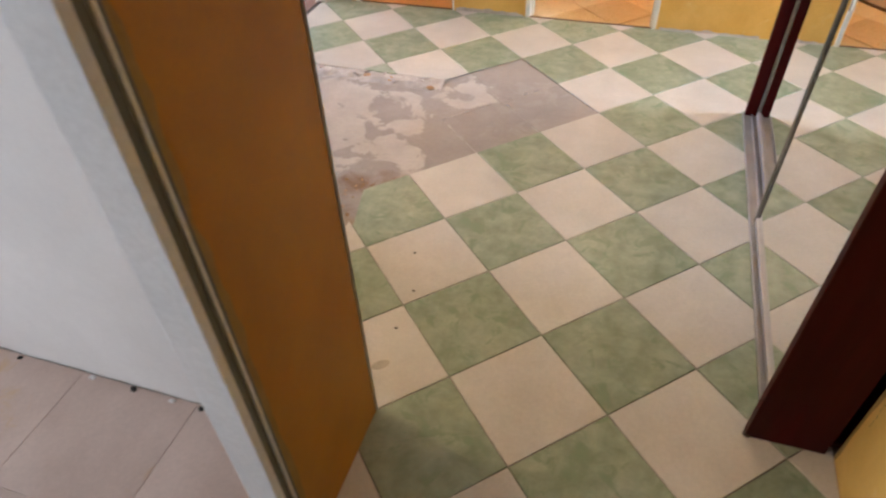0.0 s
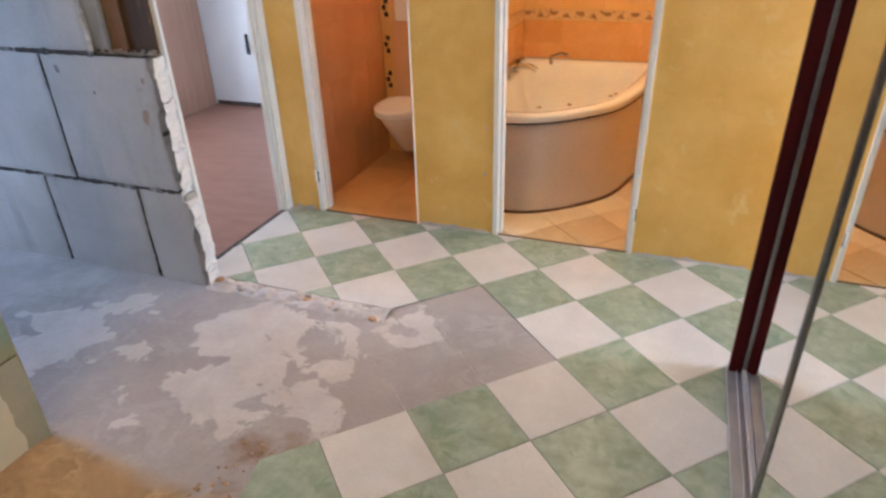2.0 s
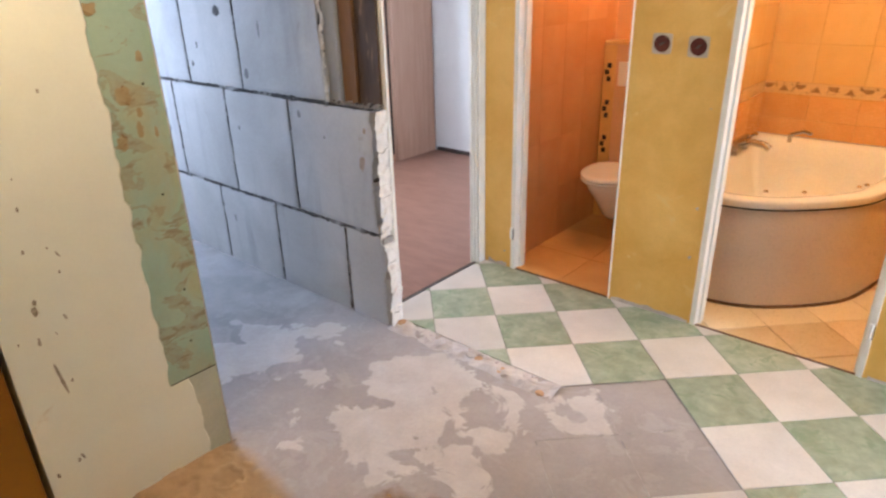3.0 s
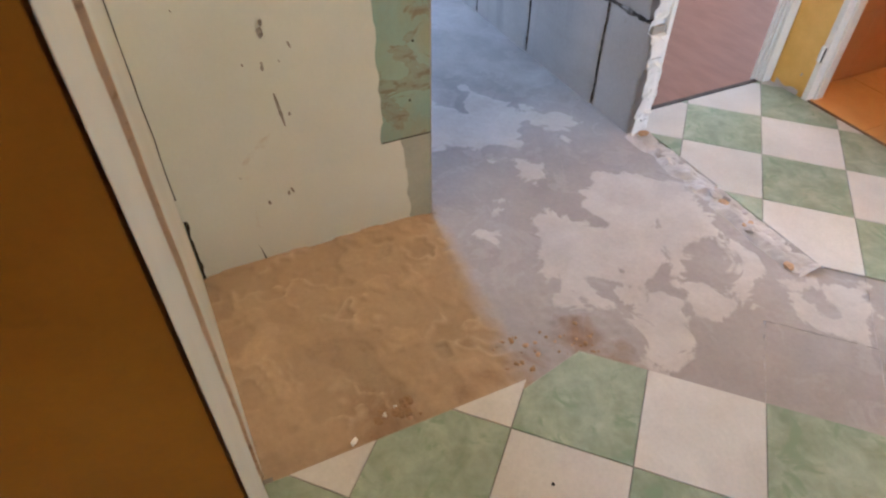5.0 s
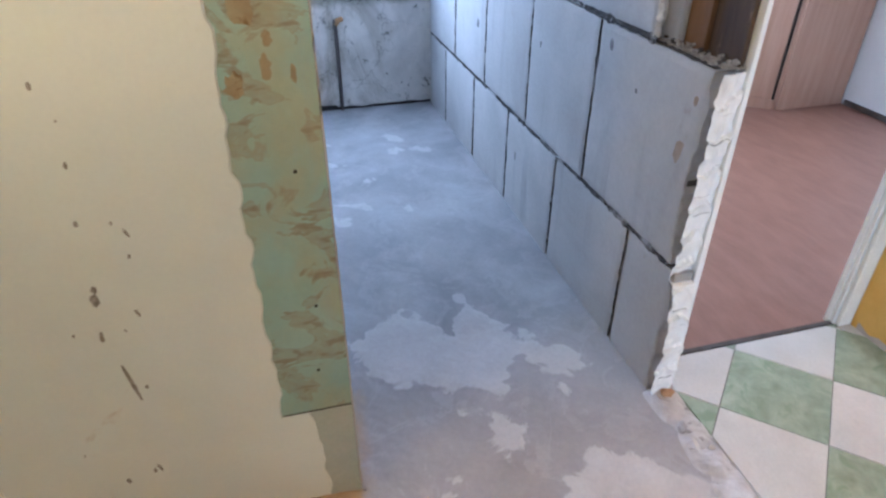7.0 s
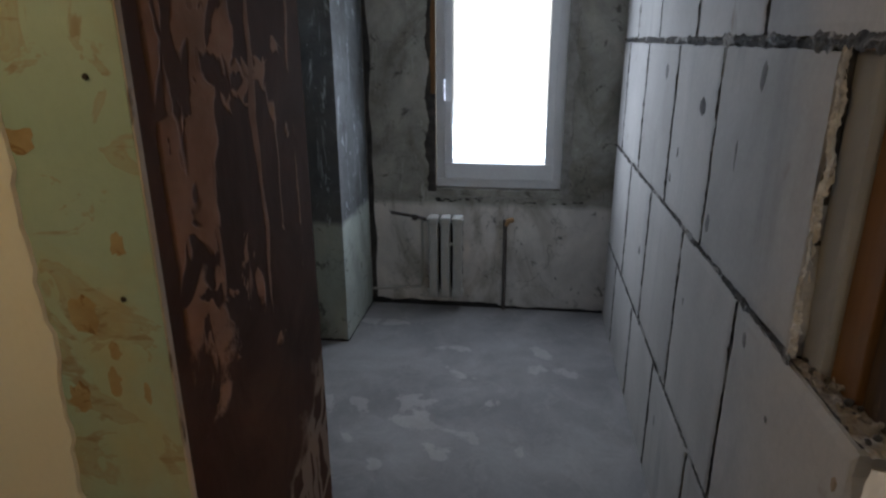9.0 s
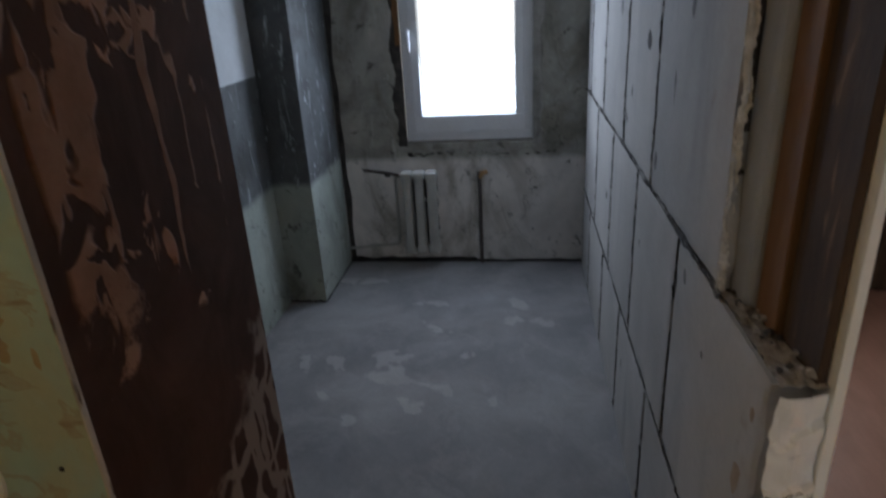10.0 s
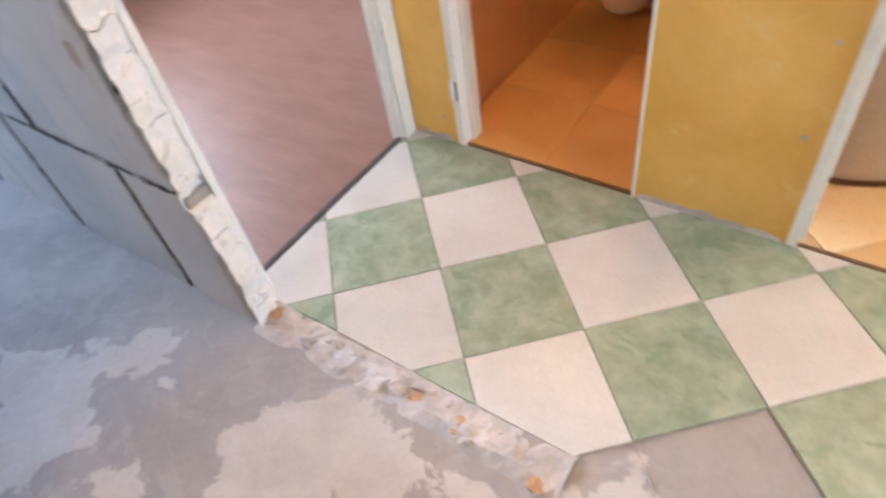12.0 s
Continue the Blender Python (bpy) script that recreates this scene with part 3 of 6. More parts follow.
# out of view; cream was picked to keep yellow bounce light down
structure(link_mesh("wall_south", box(-3.2, 3.0, -1.55, -1.45, -0.02, CEIL), M["cream"]), "unseen cream end wall added to close the hall", "wall")
structure(link_mesh("wall_entrance", box(0.67, 0.79, -1.45, 1.15, -0.02, CEIL), M["yellow"]), "yellow painted wall beside the mirrored wardrobe", "wall")
structure(link_mesh("wall_behind_wardrobe", box(1.15, 1.25, 1.15, 2.93, -0.02, CEIL), M["yellow"]), "yellow painted wall behind the wardrobe", "wall")
structure(link_mesh("wall_wardrobe_back", box(0.79, 1.15, 1.05, 1.15, -0.02, CEIL), M["yellow"]), "yellow painted wall return at the wardrobe", "wall")
structure(link_mesh("wall_passage", box(1.25, 2.9, 2.83, 2.93, -0.02, CEIL), M["yellow"]), "yellow painted wall of the side passage", "wall")
structure(link_mesh("wall_passage_end", wall_with_openings("x", 2.8, 2.9, 2.93, 3.78, -0.02, CEIL, [(2.95, 3.7, 0.2, 2.2)]), M["yellow"]), "yellow painted end of the side passage", "wall")
# hall to side room: wall with a doorway and its pier, and the partition with the chase
structure(link_mesh("wall_side_room", wall_with_openings("x", -0.635, -0.56, -1.45, 0.936, -0.02, CEIL, [(-0.40, 0.53, -0.01, 2.06)]), M["ochre"]),
          "ochre yellow painted pier with a doorway to a side room", "wall")
structure(link_mesh("side_room_floor", box(-3.1, -0.62, -1.45, 0.84, -0.03, 0.004), M["beige_floor"]), "worn beige floor covering of the side room", "floor")
structure(link_mesh("wall_side_room_end", box(-3.2, -3.1, -1.45, 0.82, -0.02, CEIL), M["white_wall"]), "plain white wall of the side room", "wall")
# far wall, kitchen and living room
structure(link_mesh("wall_window", wall_with_openings("x", FAR_X - 0.30, FAR_X, 0.4, 6.0, -0.06, CEIL, [(1.665, 2.492, 0.815, 2.28), (3.2, 4.48, 0.85, 2.28)]), M["soot_far"]),
          "bare sooty plaster wall with window openings", "wall")
structure(link_mesh("wall_kitchen_south", box(FAR_X, -2.44, 0.86, 1.0, -0.06, CEIL), M["soot_chimney"]), "grey stained plaster side wall of the kitchen", "wall")
structure(link_mesh("chimney_breast", box(FAR_X, -4.41, 1.0, 1.225, -0.06, CEIL, 0.006), M["soot_chimney"]), "sooty chimney breast with greenish paint low down", "chimney breast")
structure(link_mesh("living_room_floor", box(FAR_X, -2.085, 2.93, 6.0, -0.05, -0.004), M["laminate"]), "reddish wood laminate floor of the living room", "floor")
structure(link_mesh("wall_living_west", wall_with_openings("x", FAR_X + 0.002, FAR_X + 0.012, 2.93, 5.75, -0.05, CEIL, [(3.2, 4.48, 0.85, 2.28)]), M["white_wall"]), "white painted window wall of the living room", "wall")
structure(link_mesh("wall_living_north", box(FAR_X, -2.06, 5.75, 5.87, -0.05, CEIL), M["white_wall"]), "white painted end wall of the living room", "wall")
structure(link_mesh("wall_living_toilet", box(-2.10, -2.05, 3.80, 5.75, -0.05, CEIL), M["white_wall"]), "white wall between living room and toilet", "wall")
structure(link_mesh("wall_living_door", wall_with_openings("x", -2.10, -2.07, 2.905, 3.79, -0.05, CEIL, [(2.92, 3.72, -0.04, 2.06)]), M["white_wall"]),
          "wall round the living room doorway", "wall")
# toilet and bathroom shells
structure(link_mesh("wall_toilet_left", box(-2.05, -1.91, 3.88, 5.1, -0.05, CEIL), M["terracotta"]), "orange tiled side wall of the toilet", "wall")
structure(link_mesh("wall_toilet_bath", box(-1.13, -1.05, 3.88, 5.8, -0.05, CEIL), M["bath_tile"]), "tiled wall between toilet and bathroom", "wall")
structure(link_mesh("wall_toilet_back", box(-1.91, -1.13, 5.1, 5.2, -0.05, CEIL), M["terracotta"]), "orange tiled back wall of the toilet", "wall")
structure(link_mesh("wall_bath_back", box(-1.05, 0.9, 5.72, 5.82, -0.05, CEIL), M["bath_tile"]), "apricot tiled back wall of the bathroom", "wall")
structure(link_mesh("wall_bath_right", box(0.75, 0.85, 3.88, 5.72, -0.05, CEIL), M["bath_tile"]), "apricot tiled side wall of the bathroom", "wall")
structure(link_mesh("toilet_floor", box(-1.91, -1.13, 3.76, 5.1, -0.05, -0.006), M["wc_floor"]), "warm sand-coloured toilet floor", "floor")
structure(link_mesh("bathroom_floor", box(-1.05, 0.75, 3.76, 5.72, -0.05, -0.008), M["bath_floor"]), "tile bed of the bathroom floor", "floor")
# sky outside the windows
tagged(link_mesh("backdrop", sheet(1, 1, lambda a, b: (-9.0, -4 + 14 * a, -3 + 11 * b)), M["glow"]), "bright overcast white sky outside the windows", "sky", kind="structure")

# ---- screed with adhesive patches ----
# outlines of the adhesive left on the screed, and of bare spots inside it
PATCHES = [
    [(-1.79, 2.49), (-1.69, 2.65), (-1.57, 2.76), (-1.36, 2.75), (-1.22, 2.71), (-1.05, 2.69), (-0.91, 2.59), (-0.92, 2.42), (-0.95, 2.28), (-0.79, 2.15), (-0.86, 2.03), (-0.95, 2.09), (-1.09, 2.10), (-1.20, 1.93), (-1.31, 1.94), (-1.61, 2.10), (-1.65, 2.18), (-1.53, 2.27)],
    [(-0.97, 2.71), (-0.93, 2.85), (-0.83, 2.97), (-0.74, 2.89), (-0.66, 2.76), (-0.71, 2.69), (-0.83, 2.63)],
    [(-2.46, 1.82), (-2.61, 2.04), (-2.43, 2.23), (-2.61, 2.33), (-2.43, 2.45), (-2.27, 2.53), (-2.16, 2.69), (-2.02, 2.71), (-2.17, 2.43), (-2.06, 2.27), (-2.14, 2.12), (-2.20, 1.90)],
]
SPLASHES = [
    [(-3.63, 1.63), (-3.70, 1.81), (-3.61, 1.94), (-3.57, 2.11), (-3.48, 2.09), (-3.54, 1.92), (-3.56, 1.74)], [(-3.46, 1.84), (-3.44, 1.99), (-3.35, 1.95), (-3.37, 1.86)],
    [(-3.78, 1.44), (-3.77, 1.52), (-3.68, 1.53), (-3.70, 1.46)], [(-3.82, 1.65), (-3.86, 1.79), (-3.79, 1.82), (-3.73, 1.69)], [(-1.90, 2.20), (-1.86, 2.29), (-1.80, 2.27), (-1.84, 2.19)], [(-1.66, 1.88), (-1.60, 1.95), (-1.56, 1.91), (-1.62, 1.85)],
]
HOLES = [[(-1.27, 2.55), (-1.25, 2.65), (-1.12, 2.63), (-1.02, 2.50), (-1.10, 2.42), (-1.19, 2.46)]]
# bare scratches in the adhesive, and small splashes: x, y, two radii, turn
SCRATCHES = [(-1.095, 2.147, 0.062, 0.014, 17), (-1.179, 2.039, 0.039, 0.01, 2), (-1.207, 2.17, 0.05, 0.009, 52), (-1.267, 1.977, 0.046, 0.012, 124), (-1.244, 2.243, 0.016, 0.01, 22), (-1.147, 2.325, 0.085, 0.022, 125), (-1.501, 2.312, 0.024, 0.013, 37), (-1.252, 2.446, 0.047, 0.012, -27), (-1.081, 2.341, 0.026, 0.012, 58), (-1.006, 2.314, 0.018, 0.014, -32), (-1.259, 2.582, 0.029, 0.012, -21), (-0.795, 2.746, 0.038, 0.028, -14), (-0.883, 2.76, 0.032, 0.025, 95), (-0.883, 2.671, 0.015, 0.015, 14), (-0.877, 2.916, 0.02, 0.02, 31), (-0.915, 2.869, 0.043, 0.012, 93), (-0.761, 2.604, 0.068, 0.03, 40), (-0.895, 2.63, 0.016, 0.012, -13)]
SPOTS = [(-3.751, 1.305, 0.1, 0.03, 20), (-3.754, 1.484, 0.05, 0.03, 60), (-3.444, 1.468, 0.07, 0.05, 40), (-3.835, 1.729, 0.09, 0.05, 80), (-4.406, 2.392, 0.09, 0.05, 30), (-3.832, 2.134, 0.04, 0.04, 0), (-4.385, 1.9, 0.12, 0.04, 85), (-3.435, 2.294, 0.04, 0.03, 0), (-4.133, 1.904, 0.13, 0.03, 60), (-4.204, 2.349, 0.06, 0.05, 0), (-4.169, 2.515, 0.07, 0.05, 30), (-3.277, 1.676, 0.05, 0.03, 30), (-4.707, 1.353, 0.2, 0.05, 90), (-1.933, 2.248, 0.09, 0.045, 40), (-1.806, 2.233, 0.035, 0.02, 20), (-1.741, 2.033, 0.05, 0.022, -60), (-2.035, 2.523, 0.02, 0.012, 0), (-0.717, 2.884, 0.03, 0.012, 20)]
BROWN = [(-1.02, 1.98, 0.16, 0.10, 40), (-1.02, 1.5, 0.05, 0.32, 8), (-1.05, 1.28, 0.10, 0.08, 0)]


def depth_in(x, y, outlines):
    """How far a point lies inside the nearest of some outlines; negative outside."""
    best = -0.25
    for o in outlines:
        near, odd = 9.0, False
        for k, (ax, ay) in enumerate(o):
            bx, by = o[k - 1]
            if (ay > y) != (by > y) and x < (bx - ax) * (y - ay) / (by - ay) + ax:
                odd = not odd
            ex, ey = bx - ax, by - ay
            t = max(0.0, min(1.0, ((x - ax) * ex + (y - ay) * ey) / (ex * ex + ey * ey)))
            near = min(near, math.hypot(x - ax - t * ex, y - ay - t * ey))
        best = max(best, near if odd else -near)
    return best


def inside(x, y, spots):
    best = -1.0
    for cx, cy, a, b, deg in spots:
        c, s = math.cos(radians(deg)), math.sin(radians(deg))
        u, v = (x - cx) * c + (y - cy) * s, -(x - cx) * s + (y - cy) * c
        r = math.hypot(u / a, v / b)
        best = max(best, (1 - r) * min(a, b))
    return best


def terraces(x, y):
    """Skim coats dragged over one another: a stepped height with a lip along each step."""
    wx, wy = x + 0.10 * n3(5 * x, 5 * y, 21), y + 0.10 * n3(5 * x, 5 * y, 33)
    f = 2.6 * n3(3.1 * wx, 4.3 * wy, 12) + 1.3 * n3(8 * wx, 9 * wy, 14) + 0.5 * n3(24 * x, 24 * y, 15) + 2.0
    base = math.floor(f)
    t = f - base
    edge = min(1.0, t / 0.12)
    weight = max(0.0, min(1.0, 0.05 + 2.8 * n3(4.5 * x, 4.5 * y, 40)))
    lip = weight * max(0.0, 1 - abs(t - 0.16) / 0.16)
    return max(0.0, min(1.0, (base + edge) / 4.0)), lip


def build_screed(name, x0, x1, y0, y1, step, label, mat):
    nx, ny = round((x1 - x0) / step), round((y1 - y0) / step)
    left, brown, kitchenward, warm_corner, step_levels, lips = [], [], [], [], [], []

    def place(a, b):
        x, y = x0 + (x1 - x0) * a, y0 + (y1 - y0) * b
        torn = 0.075 * n3(8 * x, 8 * y, 5) + 0.05 * n3(21 * x, 21 * y, 6) if x < -1.9 else 0.0
        f = max(depth_in(x, y, PATCHES) + torn, depth_in(x, y, SPLASHES), min(0.02, 1.1 * inside(x, y, SPOTS)))
        if f > -0.08:
            f = min(f, -depth_in(x, y, HOLES), 0.004 - 1.6 * inside(x, y, SCRATCHES))
        f = max(-0.2, min(0.2, f + 0.012 * n3(6 * x, 6 * y) + 0.012 * n3(17 * x, 17 * y, 2)))
        g = inside(x, y, BROWN)
        # rises from 0 to 1 with x, from the hall into the kitchen
        kitchenward.append(max(0.0, min(1.0, (-1.65 - x) / 0.95)))
        left.append(f), brown.append(max(-0.3, min(0.2, g)))
        h = 0.0022 * n3(9 * x, 9 * y, 3) + 0.0012 * n3(40 * x, 40 * y) + 0.002 * max(0, min(1, f * 60 + 0.5))
        step_level, lip = terraces(x, y) if -1.87 < x < -0.9 and y < 1.9 else (0.5, 0.0)
        cover = max(0.0, min(1.0, (1.80 - 0.10 * (x + 1.7) - y) * 9, (x + 1.9) * 20, (-0.99 - x) * 14))
        h += cover * (0.026 * step_level + 0.010 * lip)
        step_levels.append(step_level), lips.append(lip * cover)
        if g > -0.05:
            h += 0.006 * (n3(30 * x, 30 * y, 5) + 0.3) * min(1, (g + 0.05) * 20)
        # marks the warm-coloured corner, bounded by a line from the plasterboard box
        warm_corner.append(max(-0.5, min(0.5, 2.5 * min(1.765 - 0.10 * (x + 1.7) - y, x + 2.2))))
        return (x, y, min(-0.007 + h, -0.0045 if x > -1.0 else 0.03))

    ob = link_mesh(name, sheet(nx, ny, place), M[mat], smooth=True)
    for key, values in (("left", left), ("brown", brown), ("kitchenward", kitchenward), ("warm_corner", warm_corner), ("step_level", step_levels), ("lip", lips)):
        ob.data.attributes.new(key, "FLOAT", "POINT").data.foreach_set("value", values)
    return structure(ob, label, "floor")


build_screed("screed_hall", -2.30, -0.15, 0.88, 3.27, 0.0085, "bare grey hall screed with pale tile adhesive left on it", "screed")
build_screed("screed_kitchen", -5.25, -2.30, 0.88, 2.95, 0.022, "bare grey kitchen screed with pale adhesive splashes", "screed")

# ---- partition with the chase, plasterboard box, block wall ----
M["grime"] = surface("greyish_grime", (0.30, 0.18, 0.04), (0.38, 0.25, 0.09), 9.0, 0.8, 0.2)
M["stile"] = surface("brushed_dark_steel", (0.24, 0.24, 0.25), (0.36, 0.36, 0.37), 6.0, 0.24, 0.0, metal=1.0, stretch=(20, 20, 0.3))
M["strip"] = surface("worn_brown_strip", (0.10, 0.05, 0.025), (0.20, 0.11, 0.06), 12.0, 0.7, 0.2)
M["edge"] = surface("dirty_board_edge", (0.30, 0.26, 0.20), (0.60, 0.57, 0.50), 9.0, 0.9, 0.4, stretch=(1, 1, 0.35), stain=(0.07, 0.045, 0.03), stain_at=0.56, stain_scale=7)
M["joint"] = surface("black_open_joint", (0.018, 0.016, 0.014), (0.085, 0.072, 0.06), 30.0, 0.95, 0.9, grain=80, stain=(0.29, 0.275, 0.255), stain_at=0.525, stain_scale=9)


def lump_of(seed, size, flat=0.7):
    """A broken bit of masonry: a small knocked-about ball with flat faces."""
    bm = bmesh.new()
    bmesh.ops.create_icosphere(bm, subdivisions=1, radius=1)
    for v in bm.verts:
        k = 0.75 + 0.5 * n3(2 * v.co.x + seed, 2 * v.co.y, 2 * v.co.z)
        v.co = Vector((v.co.x * k * size, v.co.y * k * size * 0.8, v.co.z * k * size * flat))
    return bm


partition = structure(link_mesh("wall_partition", prism([(-0.68, 0.82), (-0.68, 0.905), (-1.84, 0.874), (-1.84, 0.82)], -0.02, CEIL), M["brick"]), "brick partition under plaster", "wall")


def chase_edges(z):
    mid = -0.948 + 0.018 * n3(0, 2.2 * z, 4)
    half = (0.058 if z < 0.45 else min(0.078, 0.060 + 0.06 * (z - 0.45))) + 0.020 * n3(5 * z, 0, 9) + 0.014 * n3(17 * z, 1, 2) + 0.006 * n3(45 * z, 2, 5)
    return mid - half, mid + half


def partition_face(a, b):
    """Columns gather in the chase, so that its edges run clean."""
    z = -0.015 + 2.5 * b
    lo, hi = chase_edges(z)
    k = a * 100
    if k < 30:
        x = -1.846 + (lo + 1.846) * k / 30
    elif k > 64:
        x = hi + (-0.556 - hi) * (k - 64) / 36
    else:
        x = lo + (hi - lo) * (k - 30) / 34
    y = 0.908 + (x + 1.846) / 1.286 * 0.034
    if 30 < k < 64:
        deep = min(1, (k - 30) / 2.5, (64 - k) / 2.5)
        rib = math.exp(-((k - 47 - 7 * n3(0, 3 * z, 6)) / 6) ** 2)
        y -= deep * (0.040 + 0.026 * n3(11 * x, 7 * z) + 0.014 * n3(30 * x, 24 * z) + 0.022 * max(0, n3(6, 5 * z, 8)) - 0.022 * rib * (0.6 + n3(2, 6 * z)))
    else:
        y += 0.0012 * n3(4 * x, 4 * z)
    return (x, y, z)


def plaster_chase_material():
    m, n, link, bsdf = nodes_of("cream_plaster_with_chase")
    v = coords(n, link)
    cream = ramp_node(n, link, noise_node(n, link, v, 2, 5), [(0.3, (0.67, 0.68, 0.60)), (0.7, (0.765, 0.775, 0.705))])
    raw = ramp_node(n, link, noise_node(n, link, v, 24, 8, 0.7), [(0.30, (0.13, 0.075, 0.04)), (0.46, (0.34, 0.21, 0.115)), (0.60, (0.50, 0.36, 0.22)), (0.70, (0.68, 0.55, 0.38))])
    a = n.new("ShaderNodeAttribute")
    a.attribute_name = "cut"
    torn = noise_node(n, link, v, 20, 6, 0.65, 0.6)
    depth = math_node(n, link, "ADD", a.outputs["Fac"], math_node(n, link, "MULTIPLY", math_node(n, link, "SUBTRACT", torn, 0.5), 1.5))
    # raw tan and brown; the darker middle paints in the groove's shade
    raw = mix_node(n, link, "MIX", ramp_node(n, link, depth, [(0.50, (0.9,) * 3), (0.68, (0, 0, 0))]), raw, (0.60, 0.47, 0.32))
    raw = mix_node(n, link, "MIX", ramp_node(n, link, depth, [(0.84, (0, 0, 0)), (1.02, (0.9,) * 3)]), raw, (0.085, 0.046, 0.026))
    col = mix_node(n, link, "MIX", ramp_node(n, link, a.outputs["Fac"], [(0.05, (0, 0, 0)), (0.3, (1, 1, 1))]), cream, raw)
    link(col, bsdf.inputs["Base Color"])
    bsdf.inputs["Roughness"].default_value = 0.85
    bump_node(n, link, bsdf, noise_node(n, link, v, 60, 5), 0.2)
    return m


face = part("plaster_face", sheet(100, 340, partition_face), plaster_chase_material(), partition, "cream plaster with a rough brown cable chase cut into it", smooth=False)
cuts = []
for v in face.data.vertices:
    lo, hi = chase_edges(v.co.z)
    across = abs((v.co.x - lo) / (hi - lo) - 0.5)
    cuts.append(1.05 - 1.2 * across if across < 0.505 else 0.0)
face.data.attributes.new("cut", "FLOAT", "POINT").data.foreach_set("value", cuts)
part("room_face", box(-3.1, -0.685, 0.806, 0.818, -0.0, CEIL), M["white_wall"], partition, "white painted side of the partition")

PX = -1.80
drywall = structure(link_mesh("wall_plasterboard_box", box(-2.43, PX - 0.014, 0.88, 1.748, -0.03, CEIL), M["dark"]), "boxed-in shaft clad with plasterboard", "wall")
part("green_board", box(PX - 0.013, PX - 0.004, 0.90, 1.763, 0.362, CEIL), M["green_board"], drywall, "pale green plasterboard with brown glue smears")
part("lower_board", box(PX - 0.013, PX - 0.004, 0.90, 1.763, -0.02, 0.358), M["primed"], drywall, "dirty grey-green primed lower board")


def ragged_sheet(z0, z1, y0, edge, x_back, x_front, step=0.02):
    """A thin coat from y0 to the ragged line edge(z)."""
    bm = bmesh.new()
    rows = []
    k = max(2, round((z1 - z0) / step))
    for i in range(k + 1):
        z = z0 + (z1 - z0) * i / k
        e = edge(z)
        rows.append([bm.verts.new(p) for p in ((x_front, y0, z), (x_front, e - 0.004, z), (x_back, e, z))])
    for a, b in zip(rows, rows[1:]):
        bm.faces.new((a[0], a[1], b[1], b[0]))
        bm.faces.new((a[1], a[2], b[2], b[1]))
    return bm


def paint_edge(z):
    return 1.583 + 0.010 * n3(0, 5 * z, 1) + 0.007 * n3(0, 22 * z, 2) + (0.006 if (z * 7) % 1 < 0.4 else 0)


part("paint_coat", ragged_sheet(0.3604, CEIL, 0.90, paint_edge, PX - 0.004, PX), M["cream"], drywall, "cream painted plaster coat with a torn edge")
part("paint_coat", ragged_sheet(-0.012, 0.3602, 0.90, lambda z: 1.672 - 0.10 * max(0, z - 0.2) + 0.022 * n3(0, 9 * z, 3) + 0.008 * n3(0, 34 * z, 5), PX - 0.004, PX - 0.0005), M["cream"], drywall, "cream painted plaster coat with a torn edge")
part("end_board", box(-2.435, PX - 0.016, 1.750, 1.764, -0.02, CEIL), M["brown_board"], drywall, "dark brown board with pale glue runs")
part("corner_bead", box(PX - 0.015, PX - 0.003, 1.7642, 1.7675, 0.0, CEIL, 0.001), M["edge"], drywall, "chipped plaster edge")

block_wall = structure(link_mesh("wall_block", wall_with_openings("y", BLOCK_Y + 0.012, BLOCK_Y + 0.075, FAR_X, -2.0, -0.05, CEIL, [(-2.295, -2.0, 1.12, 1.735)]), M["mortar"]),
                       "unplastered gypsum block wall with dark open joints", "wall")
structure(link_mesh("wall_living_south", box(FAR_X, -2.20, BLOCK_Y + 0.075, BLOCK_Y + 0.11, -0.05, CEIL), M["white_wall"]), "white painted living room side of the block wall", "wall")
# upright joints smeared shut with mortar: course and joint
FILLED = {(2, 0), (3, 1)}
# joints of each course: bottom, top, and the joints from the broken end to the window wall
COURSES = [(-0.03, 0.492, (-1.940, -2.235, -2.845, -3.428, -3.99, -4.60, -5.025)), (0.506, 1.115, (-1.975, -2.61, -3.21, -3.815, -4.39, -5.025)),
           (1.132, 1.722, (-2.28, -3.0, -3.56, -4.20, -4.78, -5.025)), (1.744, 2.30, (-1.98, -2.70, -3.34, -3.98, -4.55, -5.025)), (2.312, 2.51, (-1.98, -2.95, -3.55, -4.15, -5.025))]


